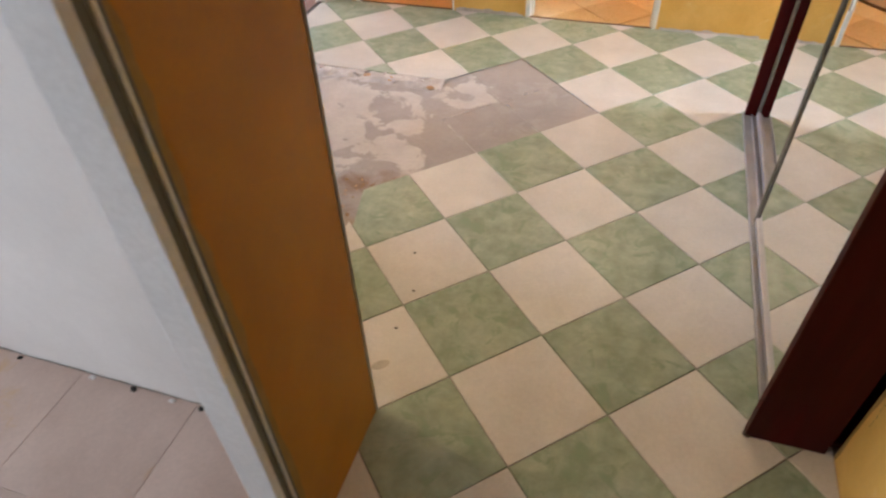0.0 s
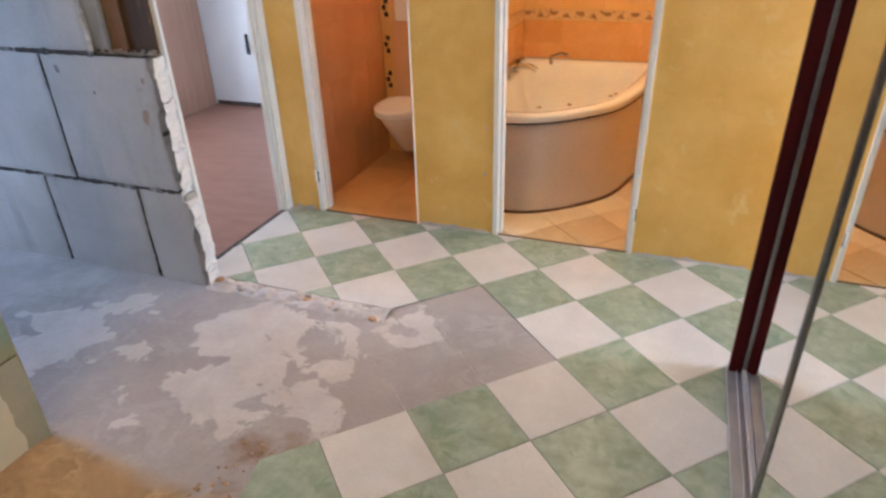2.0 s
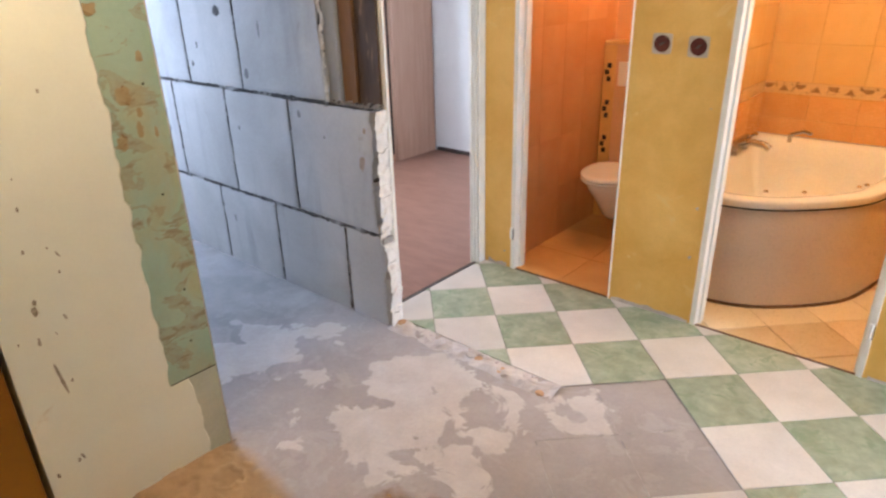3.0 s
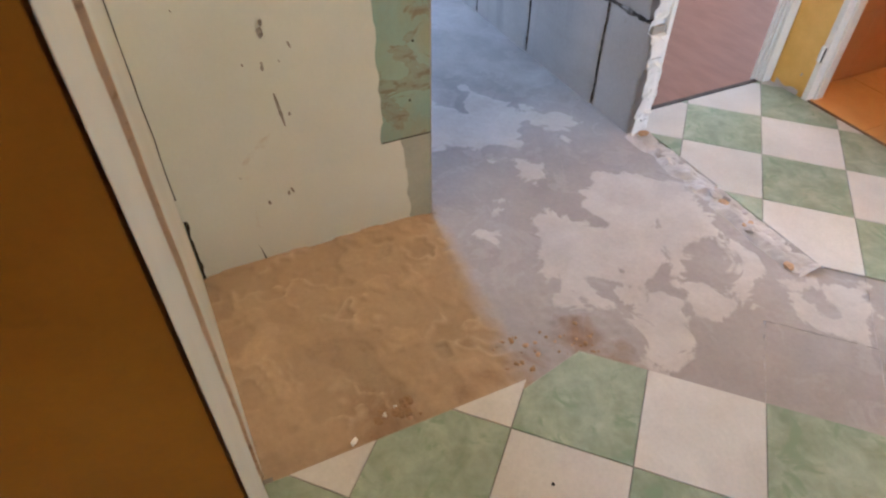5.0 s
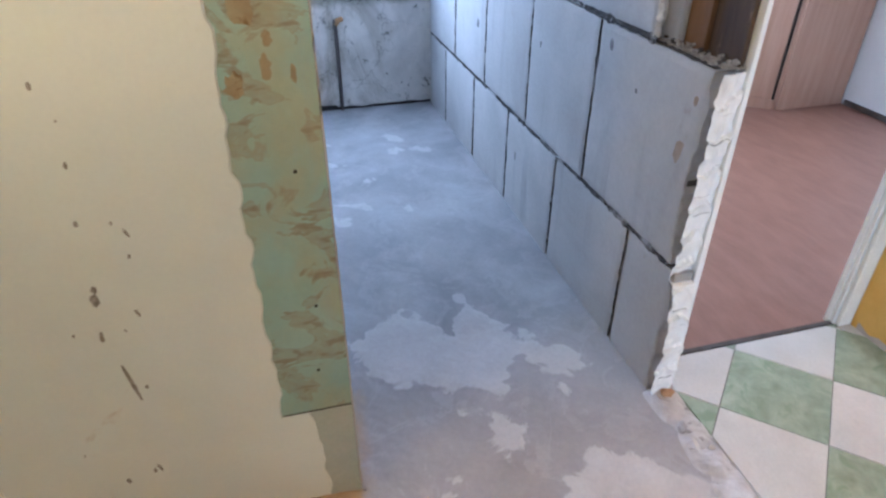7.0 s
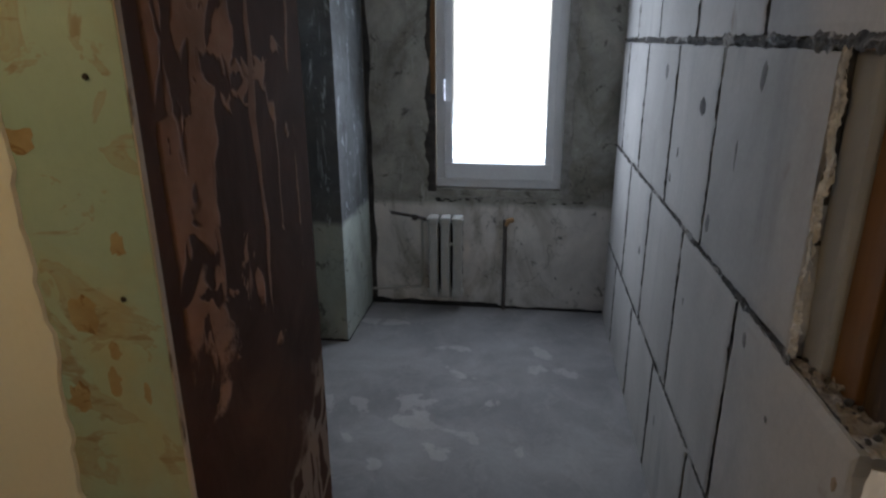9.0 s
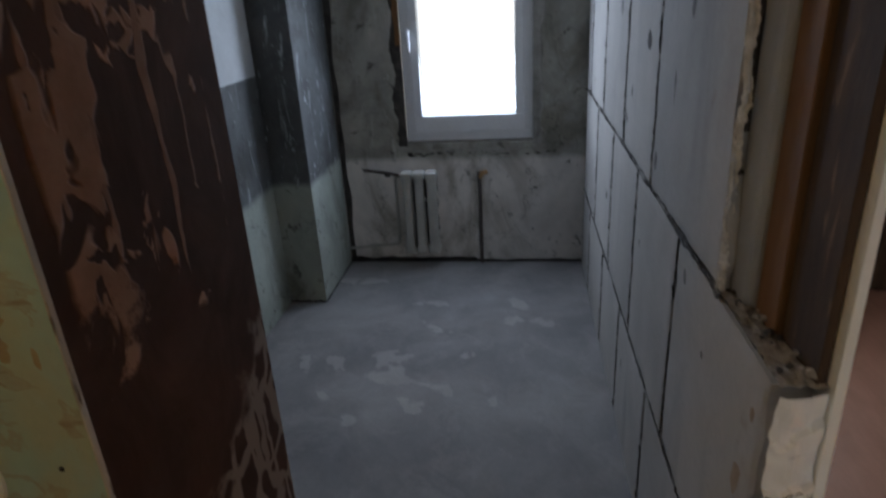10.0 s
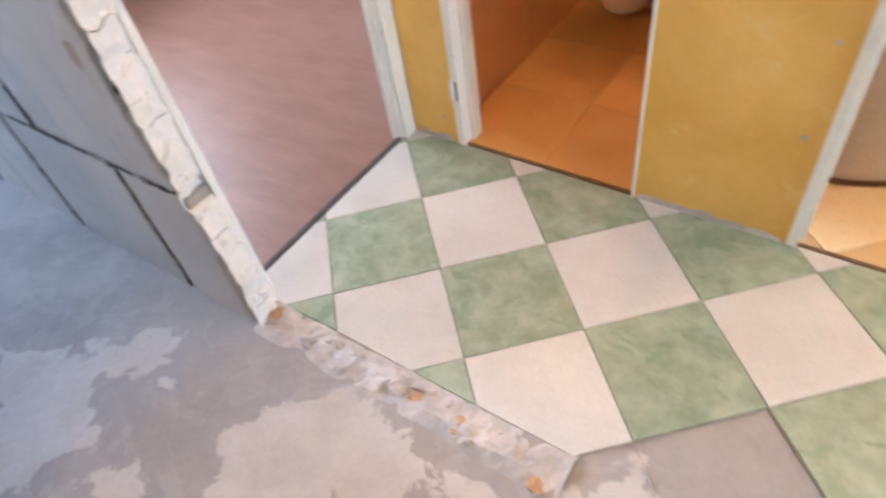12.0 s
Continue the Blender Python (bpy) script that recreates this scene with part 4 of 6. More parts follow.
def block(x0, x1, z0, z1, seed, ragged_end):
    """One block: slightly uneven outline, rounded edges, chipped arrises."""
    nx, nz = max(3, round((x1 - x0) / 0.024)), max(3, round((z1 - z0) / 0.024))
    bm = bmesh.new()
    lean = 0.004 * n3(seed, 3.3)
    front, grid = BLOCK_Y + 0.002 * n3(seed, 1.7), []
    for j in range(nz + 1):
        row = []
        for i in range(nx + 1):
            a, b = i / nx, j / nz
            x, z = x0 + (x1 - x0) * a, z0 + (z1 - z0) * b
            e = min(a * nx, (1 - a) * nx, b * nz, (1 - b) * nz)
            y = front + lean * (a - 0.5) + 0.0012 * n3(9 * x, 9 * z, seed)
            if e < 0.5:
                y += 0.0025 + 0.004 * max(0, n3(14 * x, 14 * z, seed))
                if i in (0, nx):
                    x += (0.001 + 0.005 * n3(0, 13 * z, seed) + 0.004 * n3(0, 45 * z, seed + 2)) * (1 if i == 0 else -1)
                if j in (0, nz):
                    z += (0.001 + 0.008 * max(0, n3(13 * x, 1, seed)) + 0.004 * n3(45 * x, 1, seed + 2)) * (1 if j == 0 else -1)
                if ragged_end and i == nx:
                    x += 0.028 * n3(1, 7 * z, seed) + 0.012 * n3(2, 26 * z, seed) - 0.008
            row.append(bm.verts.new((x, y, z)))
        grid.append(row)
    for j in range(nz):
        for i in range(nx):
            bm.faces.new((grid[j][i], grid[j][i + 1], grid[j + 1][i + 1], grid[j + 1][i]))
    rim = grid[0][:] + [r[-1] for r in grid[1:]] + grid[-1][-2::-1] + [r[0] for r in grid[-2:0:-1]]
    back = [bm.verts.new((v.co.x, BLOCK_Y + 0.068, v.co.z)) for v in rim]
    for k in range(len(rim)):
        j = (k + 1) % len(rim)
        bm.faces.new((rim[k], back[k], back[j], rim[j]))
    return bm


for c, (z0, z1, xs) in enumerate(COURSES):
    for k in range(len(xs) - 1):
        g = 0.0045
        part("block", block(xs[k + 1] + g, xs[k] - (g if k else 0), z0, z1, 3.7 * c + 1.3 * k, k == 0 and c < 3), M["block"], block_wall)


# the broken white end of the wall, and the door lining behind it
def broken_end(a, b):
    y, z = BLOCK_Y - 0.002 + 0.074 * a, -0.005 + 1.125 * b
    x = -1.948 + 0.018 * n3(1, 7 * z, 1.0) + 0.010 * n3(40 * y, 30 * z, 3) + 0.01 * (0.5 - abs(a - 0.5))
    # broken off in shells: short ledges with overhangs between them
    shell = 9.5 * z + 1.2 * n3(14 * y, 2 * z, 8)
    x += 0.013 * (shell - math.floor(shell) - 0.5) + 0.008 * n3(25 * y, math.floor(shell) * 3.7, 2)
    x += -0.016 if 0.455 < z < 0.515 else 0.010 + 0.024 * min(1.0, (0.455 - z) / 0.08) if z < 0.455 else 0.0
    return (x, y, z)


part("broken_end", sheet(10, 150, broken_end), M["plaster_break"], block_wall, "chipped white plaster on the broken wall end")
part("ledge", sheet(24, 8, lambda a, b: (-2.28 + 0.325 * a, BLOCK_Y + 0.004 + 0.07 * b, 1.128 + 0.010 * n3(22 * a, 9 * b) + 0.008 * n3(50 * a, 20 * b, 4))), M["rubble_dirty"], block_wall, "crumbly mortar ledge in the gap")
# dark mortar squeezed out of the joints, ragged along both sides
def joint_strip(along, u0, u1, mid, half, seed, thick=0.0):
    n_u = max(12, round((u1 - u0) / 0.012))

    def place(a, b):
        u = u0 + (u1 - u0) * a
        wide = half * (0.75 + 1.1 * n3(13 * u, 1, seed) + 0.8 * n3(47 * u, 2, seed)) * (1 + max(0.0, thick * (u + 3.6)))
        w = mid + 0.3 * half * n3(5 * u, 3, seed) + max(wide, 0.001) * (2 * b - 1)
        y = BLOCK_Y + 0.0015 - 0.0065 * (1 - abs(2 * b - 1)) * max(0.0, 0.55 + n3(21 * u, 30 * b, seed)) + 0.003 * n3(60 * u, 40 * b, seed)
        return (u, y, w) if along == "x" else (w, y, u)
    return sheet(n_u, 5, place)


for c, (z0, z1, xs) in enumerate(COURSES):
    if c < 4:
        part("bed_joint", joint_strip("x", FAR_X + 0.01, (-2.27 if c == 1 else -2.0), (z1 + COURSES[c + 1][0]) / 2 + (0.006 if c == 2 else 0), 0.0095, c * 2.3, 0.7 if c == 2 else 0.25), M["joint"], block_wall, "ragged dark mortar between two courses")
    for k, x in enumerate(xs[1:-1]):
        part("joint", joint_strip("z", max(z0, 0.0) + 0.005, z1 - 0.005, x, 0.0022 if (c, k) in FILLED else 0.0064, c * 3.1 + k), M["joint"], block_wall)
rng = random.Random(31)
for k in range(46):
    a = rng.random()
    ob = part("crumb", lump_of(k * 2.3, rng.choice((0.004, 0.006, 0.011, 0.016))), M["rubble_dirty"] if k % 3 else M["mortar"], block_wall)
    ob.location = (-2.27 + 0.30 * a, BLOCK_Y + 0.008 + 0.055 * rng.random(), 1.134 + 0.006 * rng.random())
part("gap_edge", sheet(7, 110, lambda a, b: (-2.288 + 0.022 * n3(1 + a, 7 * b, 9) + 0.007 * n3(3 * a, 40 * b) + 0.004 * n3(9 * a, 90 * b, 3) + 0.013 * a * max(0.1, 0.55 + 1.3 * n3(2 * a, 9 * b, 5) + 0.6 * n3(5 * a, 42 * b, 6)), BLOCK_Y - 0.001 + 0.014 * a + 0.006 * n3(20 * a, 60 * b, 8), 1.132 + 0.60 * b)), M["crumb"], block_wall, "torn white plaster edge of the gap")
part("gap_board", box(-2.33, -2.205, BLOCK_Y + 0.026, BLOCK_Y + 0.070, 1.122, 1.733, 0.018), M["gap_grey"], block_wall, "grey inner face of the gap")
part("gap_timber", box(-2.202, -2.108, BLOCK_Y + 0.046, BLOCK_Y + 0.073, 1.122, 1.733, 0.004), M["wood"], block_wall, "orange-brown raw door frame timber in the gap")
part("gap_timber", box(-2.105, -1.965, BLOCK_Y + 0.058, BLOCK_Y + 0.073, 1.122, 1.733, 0.002), M["wood_dark"], block_wall, "dark weathered timber in the gap")
part("lintel", box(-2.268, -1.985, BLOCK_Y + 0.02, BLOCK_Y + 0.074, 1.722, 1.742), M["wood"], block_wall, "wooden packing above the gap")

living_frame = structure(empty("door_1", (-2.07, 3.3, 0)), "white door frame of the living room without a door", "door frame")


def framed(parent, name, b, label=""):
    ob = part(name, b, M["white_clean"] if label else M["white_trim"], parent, label)
    ob.matrix_parent_inverse = Matrix.Translation(parent.location).inverted()
    return ob


lean = box(-2.175, -1.940, 2.874, 2.900, -0.02, 2.06, 0.003)
for v in lean.verts:
    if v.co.y > 2.89:
        v.co.y -= 0.0085 * max(v.co.z, 0)
framed(living_frame, "lining", lean, "white gloss lining board")
framed(living_frame, "lining", box(-2.108, -2.085, 3.700, 3.728, -0.02, 2.06, 0.003))
framed(living_frame, "stop", box(-2.083, -2.068, 3.706, 3.728, -0.02, 2.06, 0.003))
framed(living_frame, "architrave", box(-2.066, -2.047, 3.716, 3.776, 0.0, 2.10, 0.006))
framed(living_frame, "head", box(-2.108, -2.045, 2.90, 3.70, 2.03, 2.06, 0.003))
ob = part("threshold", box(-2.088, -2.068, 2.90, 3.72, -0.02, 0.004, 0.003), M["rust"], living_frame, "dark worn threshold strip")
ob.matrix_parent_inverse = Matrix.Translation(living_frame.location).inverted()


def door_frame(name, x0, x1, label, thick_left, thick_right):
    """A steel door frame in the bathroom wall: two jambs with a rebate, a head, a hinge, a threshold line."""
    f = structure(empty(name, ((x0 + x1) / 2, BATH_Y, 0)), label, "door frame")
    back = Matrix.Translation(f.location).inverted()
    made = []
    for side, x, w in ((1, x0, thick_left), (-1, x1, thick_right)):
        a, b = sorted((x, x - side * w))
        made.append(part("jamb", box(a, b, BATH_Y - 0.008, BATH_Y + 0.108, -0.01, 2.03, 0.003), M["white_trim"], f))
        a, b = sorted((x, x + side * 0.012))
        made.append(part("rebate", box(a, b, BATH_Y + 0.04, BATH_Y + 0.095, -0.01, 2.03, 0.003), M["white_trim"], f))
    made.append(part("head", box(x0 - 0.04, x1 + 0.03, BATH_Y - 0.006, BATH_Y + 0.106, 2.03, 2.08, 0.003), M["white_trim"], f))
    made.append(part("threshold", box(x0, x1, BATH_Y + 0.002, BATH_Y + 0.014, -0.02, 0.002, 0.001), M["strip"], f, "dark worn threshold strip"))
    for z in (0.235, 1.75):
        hx = x0 - 0.022 if name == "door_2" else x1 + 0.012
        h = part("hinge", tube([(hx, BATH_Y - 0.014, z - 0.035), (hx, BATH_Y - 0.014, z + 0.035)], 0.009), M["white_trim"], f, "small painted hinge knuckle")
        made.append(h)
        made.append(part("hinge_gap", box(hx + 0.006, hx + 0.014, BATH_Y - 0.012, BATH_Y - 0.007, z - 0.04, z + 0.03), M["dark"], f))
    for o in made:
        o.matrix_parent_inverse = back
    return f


door_frame("door_2", -1.82, -1.19, "white steel door frame of the toilet, door missing", 0.03, 0.008)
door_frame("door_3", -0.70, 0.015, "white steel door frame of the bathroom, door missing", 0.028, 0.026)
side_frame = structure(empty("door_4", (-0.62, 0.5, 0)), "white door frame of the side room with a grey seal", "door frame")
for nm, b, mt in (("jamb", box(-0.625, -0.549, 0.485, 0.505, -0.0, 2.06, 0.003), "pvc"), ("seal", box(-0.64, -0.552, 0.506, 0.524, -0.0, 2.06, 0.002), "grey_seal"),
                  ("bead", box(-0.575, -0.548, 0.525, 0.533, -0.0, 2.06, 0.003), "pvc"), ("jamb", box(-0.64, -0.548, -0.43, -0.36, -0.0, 2.06, 0.004), "white_trim"),
                  ("seal", box(-0.57, -0.555, 0.534, 0.546, -0.0, 2.06, 0.002), "grey_seal"),
                  ("dirty_edge", sheet(3, 90, lambda a, b: (-0.5585, 0.5465 + a * (0.018 + 0.016 * n3(0, 9 * b, 2) + 0.012 * n3(0, 33 * b, 4)), 0.0 + 2.06 * b)), "grime")):
    part(nm, b, M[mt], side_frame).matrix_parent_inverse = Matrix.Translation(side_frame.location).inverted()

# ---- mirrored wardrobe ----
wardrobe = tagged(empty("sliding_wardrobe", (0.503, 1.18, 0)), "dark red wardrobe with sliding mirror doors in aluminium frames", "wardrobe")
WB = Matrix.Translation(wardrobe.location).inverted()



def wpart(name, b, mt, label="", parent=wardrobe):
    ob = part(name, b, M[mt], parent, label)
    ob.matrix_parent_inverse = WB if parent is wardrobe else Matrix()
    return ob


wpart("side_panel", box(0.445, 0.645, 1.150, 1.176, 0.002, 2.45, 0.002), "mahogany")
wpart("side_panel", box(0.497, 1.10, 2.896, 2.922, 0.002, 2.45, 0.002), "mahogany")
wpart("back_panel", box(1.08, 1.10, 1.18, 2.89, 0.02, 2.45), "mahogany")
wpart("top_panel", box(0.46, 1.08, 1.18, 2.89, 2.40, 2.43), "mahogany")
wpart("base_panel", box(0.58, 1.08, 1.18, 2.89, 0.002, 0.02), "mahogany")
wpart("bottom_track", box(0.488, 0.575, 1.178, 2.894, 0.002, 0.008), "alu")
for x in (0.490, 0.527, 0.572):
    wpart("track_rib", box(x - 0.002, x + 0.002, 1.178, 2.894, 0.008, 0.018), "alu")
wpart("top_track", box(0.488, 0.575, 1.178, 2.894, 2.36, 2.40), "alu")
wpart("panel_foot", tube([(0.452, 1.158, 0.001), (0.452, 1.158, 0.010)], 0.012), "rust", "small brown plastic foot")
for x, y0, y1 in ((0.512, 1.185, 2.100), (0.551, 2.060, 2.888)):
    d = wpart("sliding_door", box(x - 0.002, x + 0.004, y0 + 0.008, y1 - 0.008, 0.045, 2.345), "mirror", "mirror sliding door")
    for nm, b in (("stile", box(x - 0.011, x + 0.011, y0, y0 + 0.020, 0.02, 2.36, 0.007)), ("stile", box(x - 0.011, x + 0.011, y1 - 0.020, y1, 0.02, 2.36, 0.007)),
                  ("rail", box(x - 0.010, x + 0.010, y0 + 0.022, y1 - 0.022, 0.02, 0.046, 0.003)), ("rail", box(x - 0.010, x + 0.010, y0 + 0.022, y1 - 0.022, 2.33, 2.36, 0.003))):
        o = part(nm, b, M["stile"] if nm == "stile" else M["alu"], d)


def under(ob, parent):
    ob.matrix_parent_inverse = Matrix.Translation(parent.location).inverted()
    return ob


lump = lump_of


# ---- stub of the torn-out wall: a low ridge of lime and brick along the tile edge ----
def stub_place(a, b):
    x, y = -1.94 + 0.985 * a, 2.772 + 0.128 * b + 0.012 * n3(7 * a, 2)
    side = min(1, 4 * b, 5 * (1 - b) + 0.25)
    lumps = n3(8 * a, 1.8 * b) + 0.6 * n3(19 * a, 3 * b, 2)
    h = side * (0.014 + 0.024 * max(-0.4, min(0.4, lumps)) + 0.009 * n3(33 * a, 7 * b, 4))
    return (x, y, -0.010 + max(h, -0.001))


BRICKS = ((-1.38, 2.838, 0.030), (-1.238, 2.825, 0.040), (-1.01, 2.790, 0.034))
stub = structure(link_mesh("wall_stub", sheet(64, 7, stub_place), M["rubble"]), "crumbling lime and brick ridge where a wall was torn out", "wall")
rng = random.Random(4)
for k in range(9):
    a = rng.random()
    size = rng.choice((0.014, 0.020, 0.028, 0.036))
    ob = part("rubble", lump(k * 3.1, size, 0.4), M["rubble"], stub)
    ob.location = (-1.93 + 0.99 * a, 2.79 + 0.085 * rng.random(), 0.002 + 0.15 * size)
    ob.rotation_euler = (rng.random(), rng.random(), 6 * rng.random())
for k, (x, y, size) in enumerate(BRICKS):
    ob = part("rubble", lump(k * 6.1 + 50, size, 0.34), M["brick"], stub, "orange brick bit set in lime")
    ob.location, ob.rotation_euler = (x, y, 0.002), (0.1, 0.05, 0.8 + k)
ob = part("rubble", lump(77, 0.042, 0.6), M["brick"], stub, "large orange brick bit at the wall end")
ob.location = (-1.905, 2.85, 0.006)

# ---- thin ridges of grout left on the screed where tiles met ----
screed = bpy.data.objects["screed_hall"]
cell, ox, oy = (1 / 3) / math.sqrt(2), -0.391, 2.054
M["clod"] = surface("brown_clod", (0.22, 0.12, 0.055), (0.44, 0.29, 0.16), 25.0, 0.95, 0.5)
M["old_grout"] = surface("old_grout_ridge", (0.36, 0.32, 0.30), (0.50, 0.45, 0.42), 20.0, 0.9, 0.5)
for k, (i0, j0, i1, j1) in enumerate(((1, 1, 1, 3), (1, 2, 2, 2), (0, 1, 0, 2), (0, 2, 1, 2))):
    x0, y0, x1, y1 = ox + cell * (i0 - j0), oy + cell * (i0 + j0), ox + cell * (i1 - j1), oy + cell * (i1 + j1)
    length = math.hypot(x1 - x0, y1 - y0)
    nx, ny = (y0 - y1) / length, (x1 - x0) / length
    part("grout_ridge", sheet(70, 4, lambda a, b, k=k, x0=x0, y0=y0, x1=x1, y1=y1, nx=nx, ny=ny: (
        x0 + (x1 - x0) * a + nx * (0.006 * (b - 0.5) * (1 + 1.5 * n3(16 * a, k)) + 0.003 * n3(7 * a, 3, k)), y0 + (y1 - y0) * a + ny * (0.006 * (b - 0.5) * (1 + 1.5 * n3(16 * a, k)) + 0.003 * n3(7 * a, 3, k)),
        -0.0085 + 0.0062 * (1 - abs(2 * b - 1)) * max(0.0, 0.6 + 1.2 * n3(11 * a, 5, k)))), M["old_grout"], screed, "thin pale ridge of old grout")

# ---- marks on the plasterboard ----
M["gouge"] = surface("gouged_plaster", (0.17, 0.145, 0.115), (0.44, 0.40, 0.34), 55.0, 0.9, 0.5)
MARKS = [(1.139, 1.266, 0.016), (1.278, 1.265, 0.009), (1.291, 1.114, 0.008), (1.089, 1.104, 0.008), (1.273, 0.992, 0.008), (1.334, 0.985, 0.005), (1.356, 0.959, 0.011), (1.257, 0.809, 0.018),
         (1.262, 0.835, 0.012), (1.329, 0.761, 0.012), (1.244, 0.706, 0.010), (1.192, 0.725, 0.005), (1.294, 0.719, 0.006), (1.348, 0.904, 0.006), 
         (1.297, 0.548, 0.007), (1.263, 0.271, 0.014), (1.250, 0.263, 0.009), (1.183, 0.244, 0.010), (1.112, 0.363, 0.005), (1.245, 0.72, 0.007), (1.30, 1.20, 0.004), (1.05, 0.90, 0.005), (1.42, 1.42, 0.007), (1.12, 1.47, 0.01)]
for k, (y, z, r) in enumerate(MARKS):
    bm = bmesh.new()
    ring = []
    for q in range(11):
        t = 2 * math.pi * q / 11
        rr = 1.0 * r * (0.7 + 0.7 * abs(n3(3 * math.cos(t) + k, 3 * math.sin(t))))
        ring.append(bm.verts.new((PX + 0.0012, y + rr * 0.6 * math.cos(t), z + rr * 1.05 * math.sin(t))))
    if k % 3 == 0:
        for v in ring:
            v.co.y = y + (v.co.y - y) * 0.55 + 0.35 * (z - v.co.z)
    rim = [bm.verts.new((PX - 0.0005, v.co.y, v.co.z)) for v in ring]
    bm.faces.new(ring)
    for q in range(11):
        bm.faces.new((ring[q], rim[q], rim[(q + 1) % 11], ring[(q + 1) % 11]))
    part("gouge", bm, M["gouge"], drywall)
M["torn"] = surface("torn_board_core", (0.27, 0.20, 0.105), (0.38, 0.33, 0.20), 18.0, 0.9, 0.3, stain=(0.20, 0.13, 0.06), stain_at=0.55, stain_scale=25)
part("scratch", sheet(2, 14, lambda a, b: (PX + 0.0011, 1.262 + 0.016 * b + (0.004 + 0.010 * math.sin(math.pi * b) * (0.6 + 0.5 * n3(0, 9 * b))) * (a - 0.5), 0.625 - 0.115 * b)), M["gouge"], drywall)
for k, (y, z, ry, rz) in enumerate(((1.643, 1.372, 0.032, 0.036), (1.682, 1.318, 0.011, 0.018), (1.672, 1.265, 0.013, 0.028), (1.722, 1.25, 0.007, 0.022), (1.612, 1.235, 0.022, 0.030), (1.60, 1.62, 0.03, 0.02), (1.715, 1.48, 0.014, 0.02))):
    bm = bmesh.new()
    ring = [bm.verts.new((PX - 0.0034, y + ry * (0.65 + 0.8 * abs(n3(2 * math.cos(q) + 7 * k, 2 * math.sin(q)))) * math.cos(q), z + rz * (0.65 + 0.8 * abs(n3(2 * math.cos(q) + 7 * k, 2 * math.sin(q), 3))) * math.sin(q))) for q in (2 * math.pi * e / 18 for e in range(18))]
    bm.faces.new(ring)
    part("torn_paper", bm, M["torn"], drywall, "brown core where the paper is torn off")
for y, z in ((1.700, 1.049), (1.71, 1.40), (1.712, 1.70), (1.705, 0.70), (1.69, 0.50)):
    part("screw", moved(lathe([(0.0045, 0), (0.004, 0.002), (0.001, 0.0024)], 8), Matrix.Translation((PX - 0.0042, y, z)) @ Matrix.Rotation(radians(90), 4, "Y")), M["dark"], drywall)
part("board_joint", sheet(30, 1, lambda a, b: (PX - 0.0034, 1.588 + 0.174 * a, 0.3575 + 0.0055 * b + 0.0015 * n3(20 * a, 3))), M["dark"], drywall, "dark joint between two boards")
# open crack in the inner corner and a cut low in the coat
part("crack", sheet(1, 60, lambda a, b: (PX + 0.002 - 0.004 * a, 0.9095 + 0.006 * a + 0.004 * n3(0, 14 * b), 0.34 + 2.1 * b)), M["dark"], drywall)
part("crack", sheet(1, 20, lambda a, b: (PX + 0.0018, 0.911 + (0.010 + 0.008 * n3(0, 6 * b)) * a, -0.004 + 0.26 * b)), M["dark"], drywall)
part("crack", sheet(1, 8, lambda a, b: (PX + 0.0016, 1.128 + 0.007 * a * (1 - b) - 0.012 * b, 0.0 + 0.085 * b)), M["dark"], drywall)
part("skirting_gap", sheet(60, 1, lambda a, b: (PX + 0.0014, 0.92 + 0.86 * a, -0.006 + b * (0.004 + 0.004 * n3(12 * a, 3)))), M["dark"], drywall)

# ---- hall wall: two open flush boxes ----
def socket_box(x, z):
    s = tagged(empty("socket_box", (x, BATH_Y, z)), "open metal flush box with a dark hole in yellow wall", "socket box", "flush boxes in the hall wall")
    ring = bmesh.new()
    for r0, r1, y in ((0.0385, 0.046, -0.006),):
        vs = []
        for k in range(24):
            t = 2 * math.pi * k / 24
            q = 1 / max(abs(math.cos(t)), abs(math.sin(t)))
            q = min(q, 1.34)
            vs.append([ring.verts.new(p) for p in ((r0 * math.cos(t), 0.0, r0 * math.sin(t)), (r0 * math.cos(t), y, r0 * math.sin(t)), (r1 * q * math.cos(t), y + 0.001, r1 * q * math.sin(t)), (r1 * q * math.cos(t), 0.0, r1 * q * math.sin(t)))])
        for k in range(24):
            a, b = vs[k], vs[(k + 1) % 24]
            for e in range(3):
                ring.faces.new((a[e], b[e], b[e + 1], a[e + 1]))
    part("bezel", ring, M["bezel"], s, "scratched silver bezel")
    part("box_hole", moved(lathe([(0.0395, 0), (0.0385, 0.001)], 20), Matrix.Translation((0, -0.0015, 0)) @ Matrix.Rotation(radians(90), 4, "X")), M["socket_dark"], s, "dark reddish hollow")
    for dx, dz in ((0.012, 0.008), (-0.010, -0.006)):
        part("wire", tube([(dx, -0.003, dz), (dx * 0.4, -0.012, dz * 0.2), (-dx * 0.4, -0.004, -dz)], 0.0022), M["rust"], s)
    return s


M["bezel"] = surface("worn_silver_bezel", (0.42, 0.37, 0.31), (0.60, 0.54, 0.46), 8.0, 0.4, 0.1, metal=0.3)
M["socket_dark"] = surface("dark_red_hollow", (0.06, 0.014, 0.010), (0.15, 0.035, 0.025), 20, 0.8, 0.2)
socket_box(-1.034, 1.372)
socket_box(-0.866, 1.365)

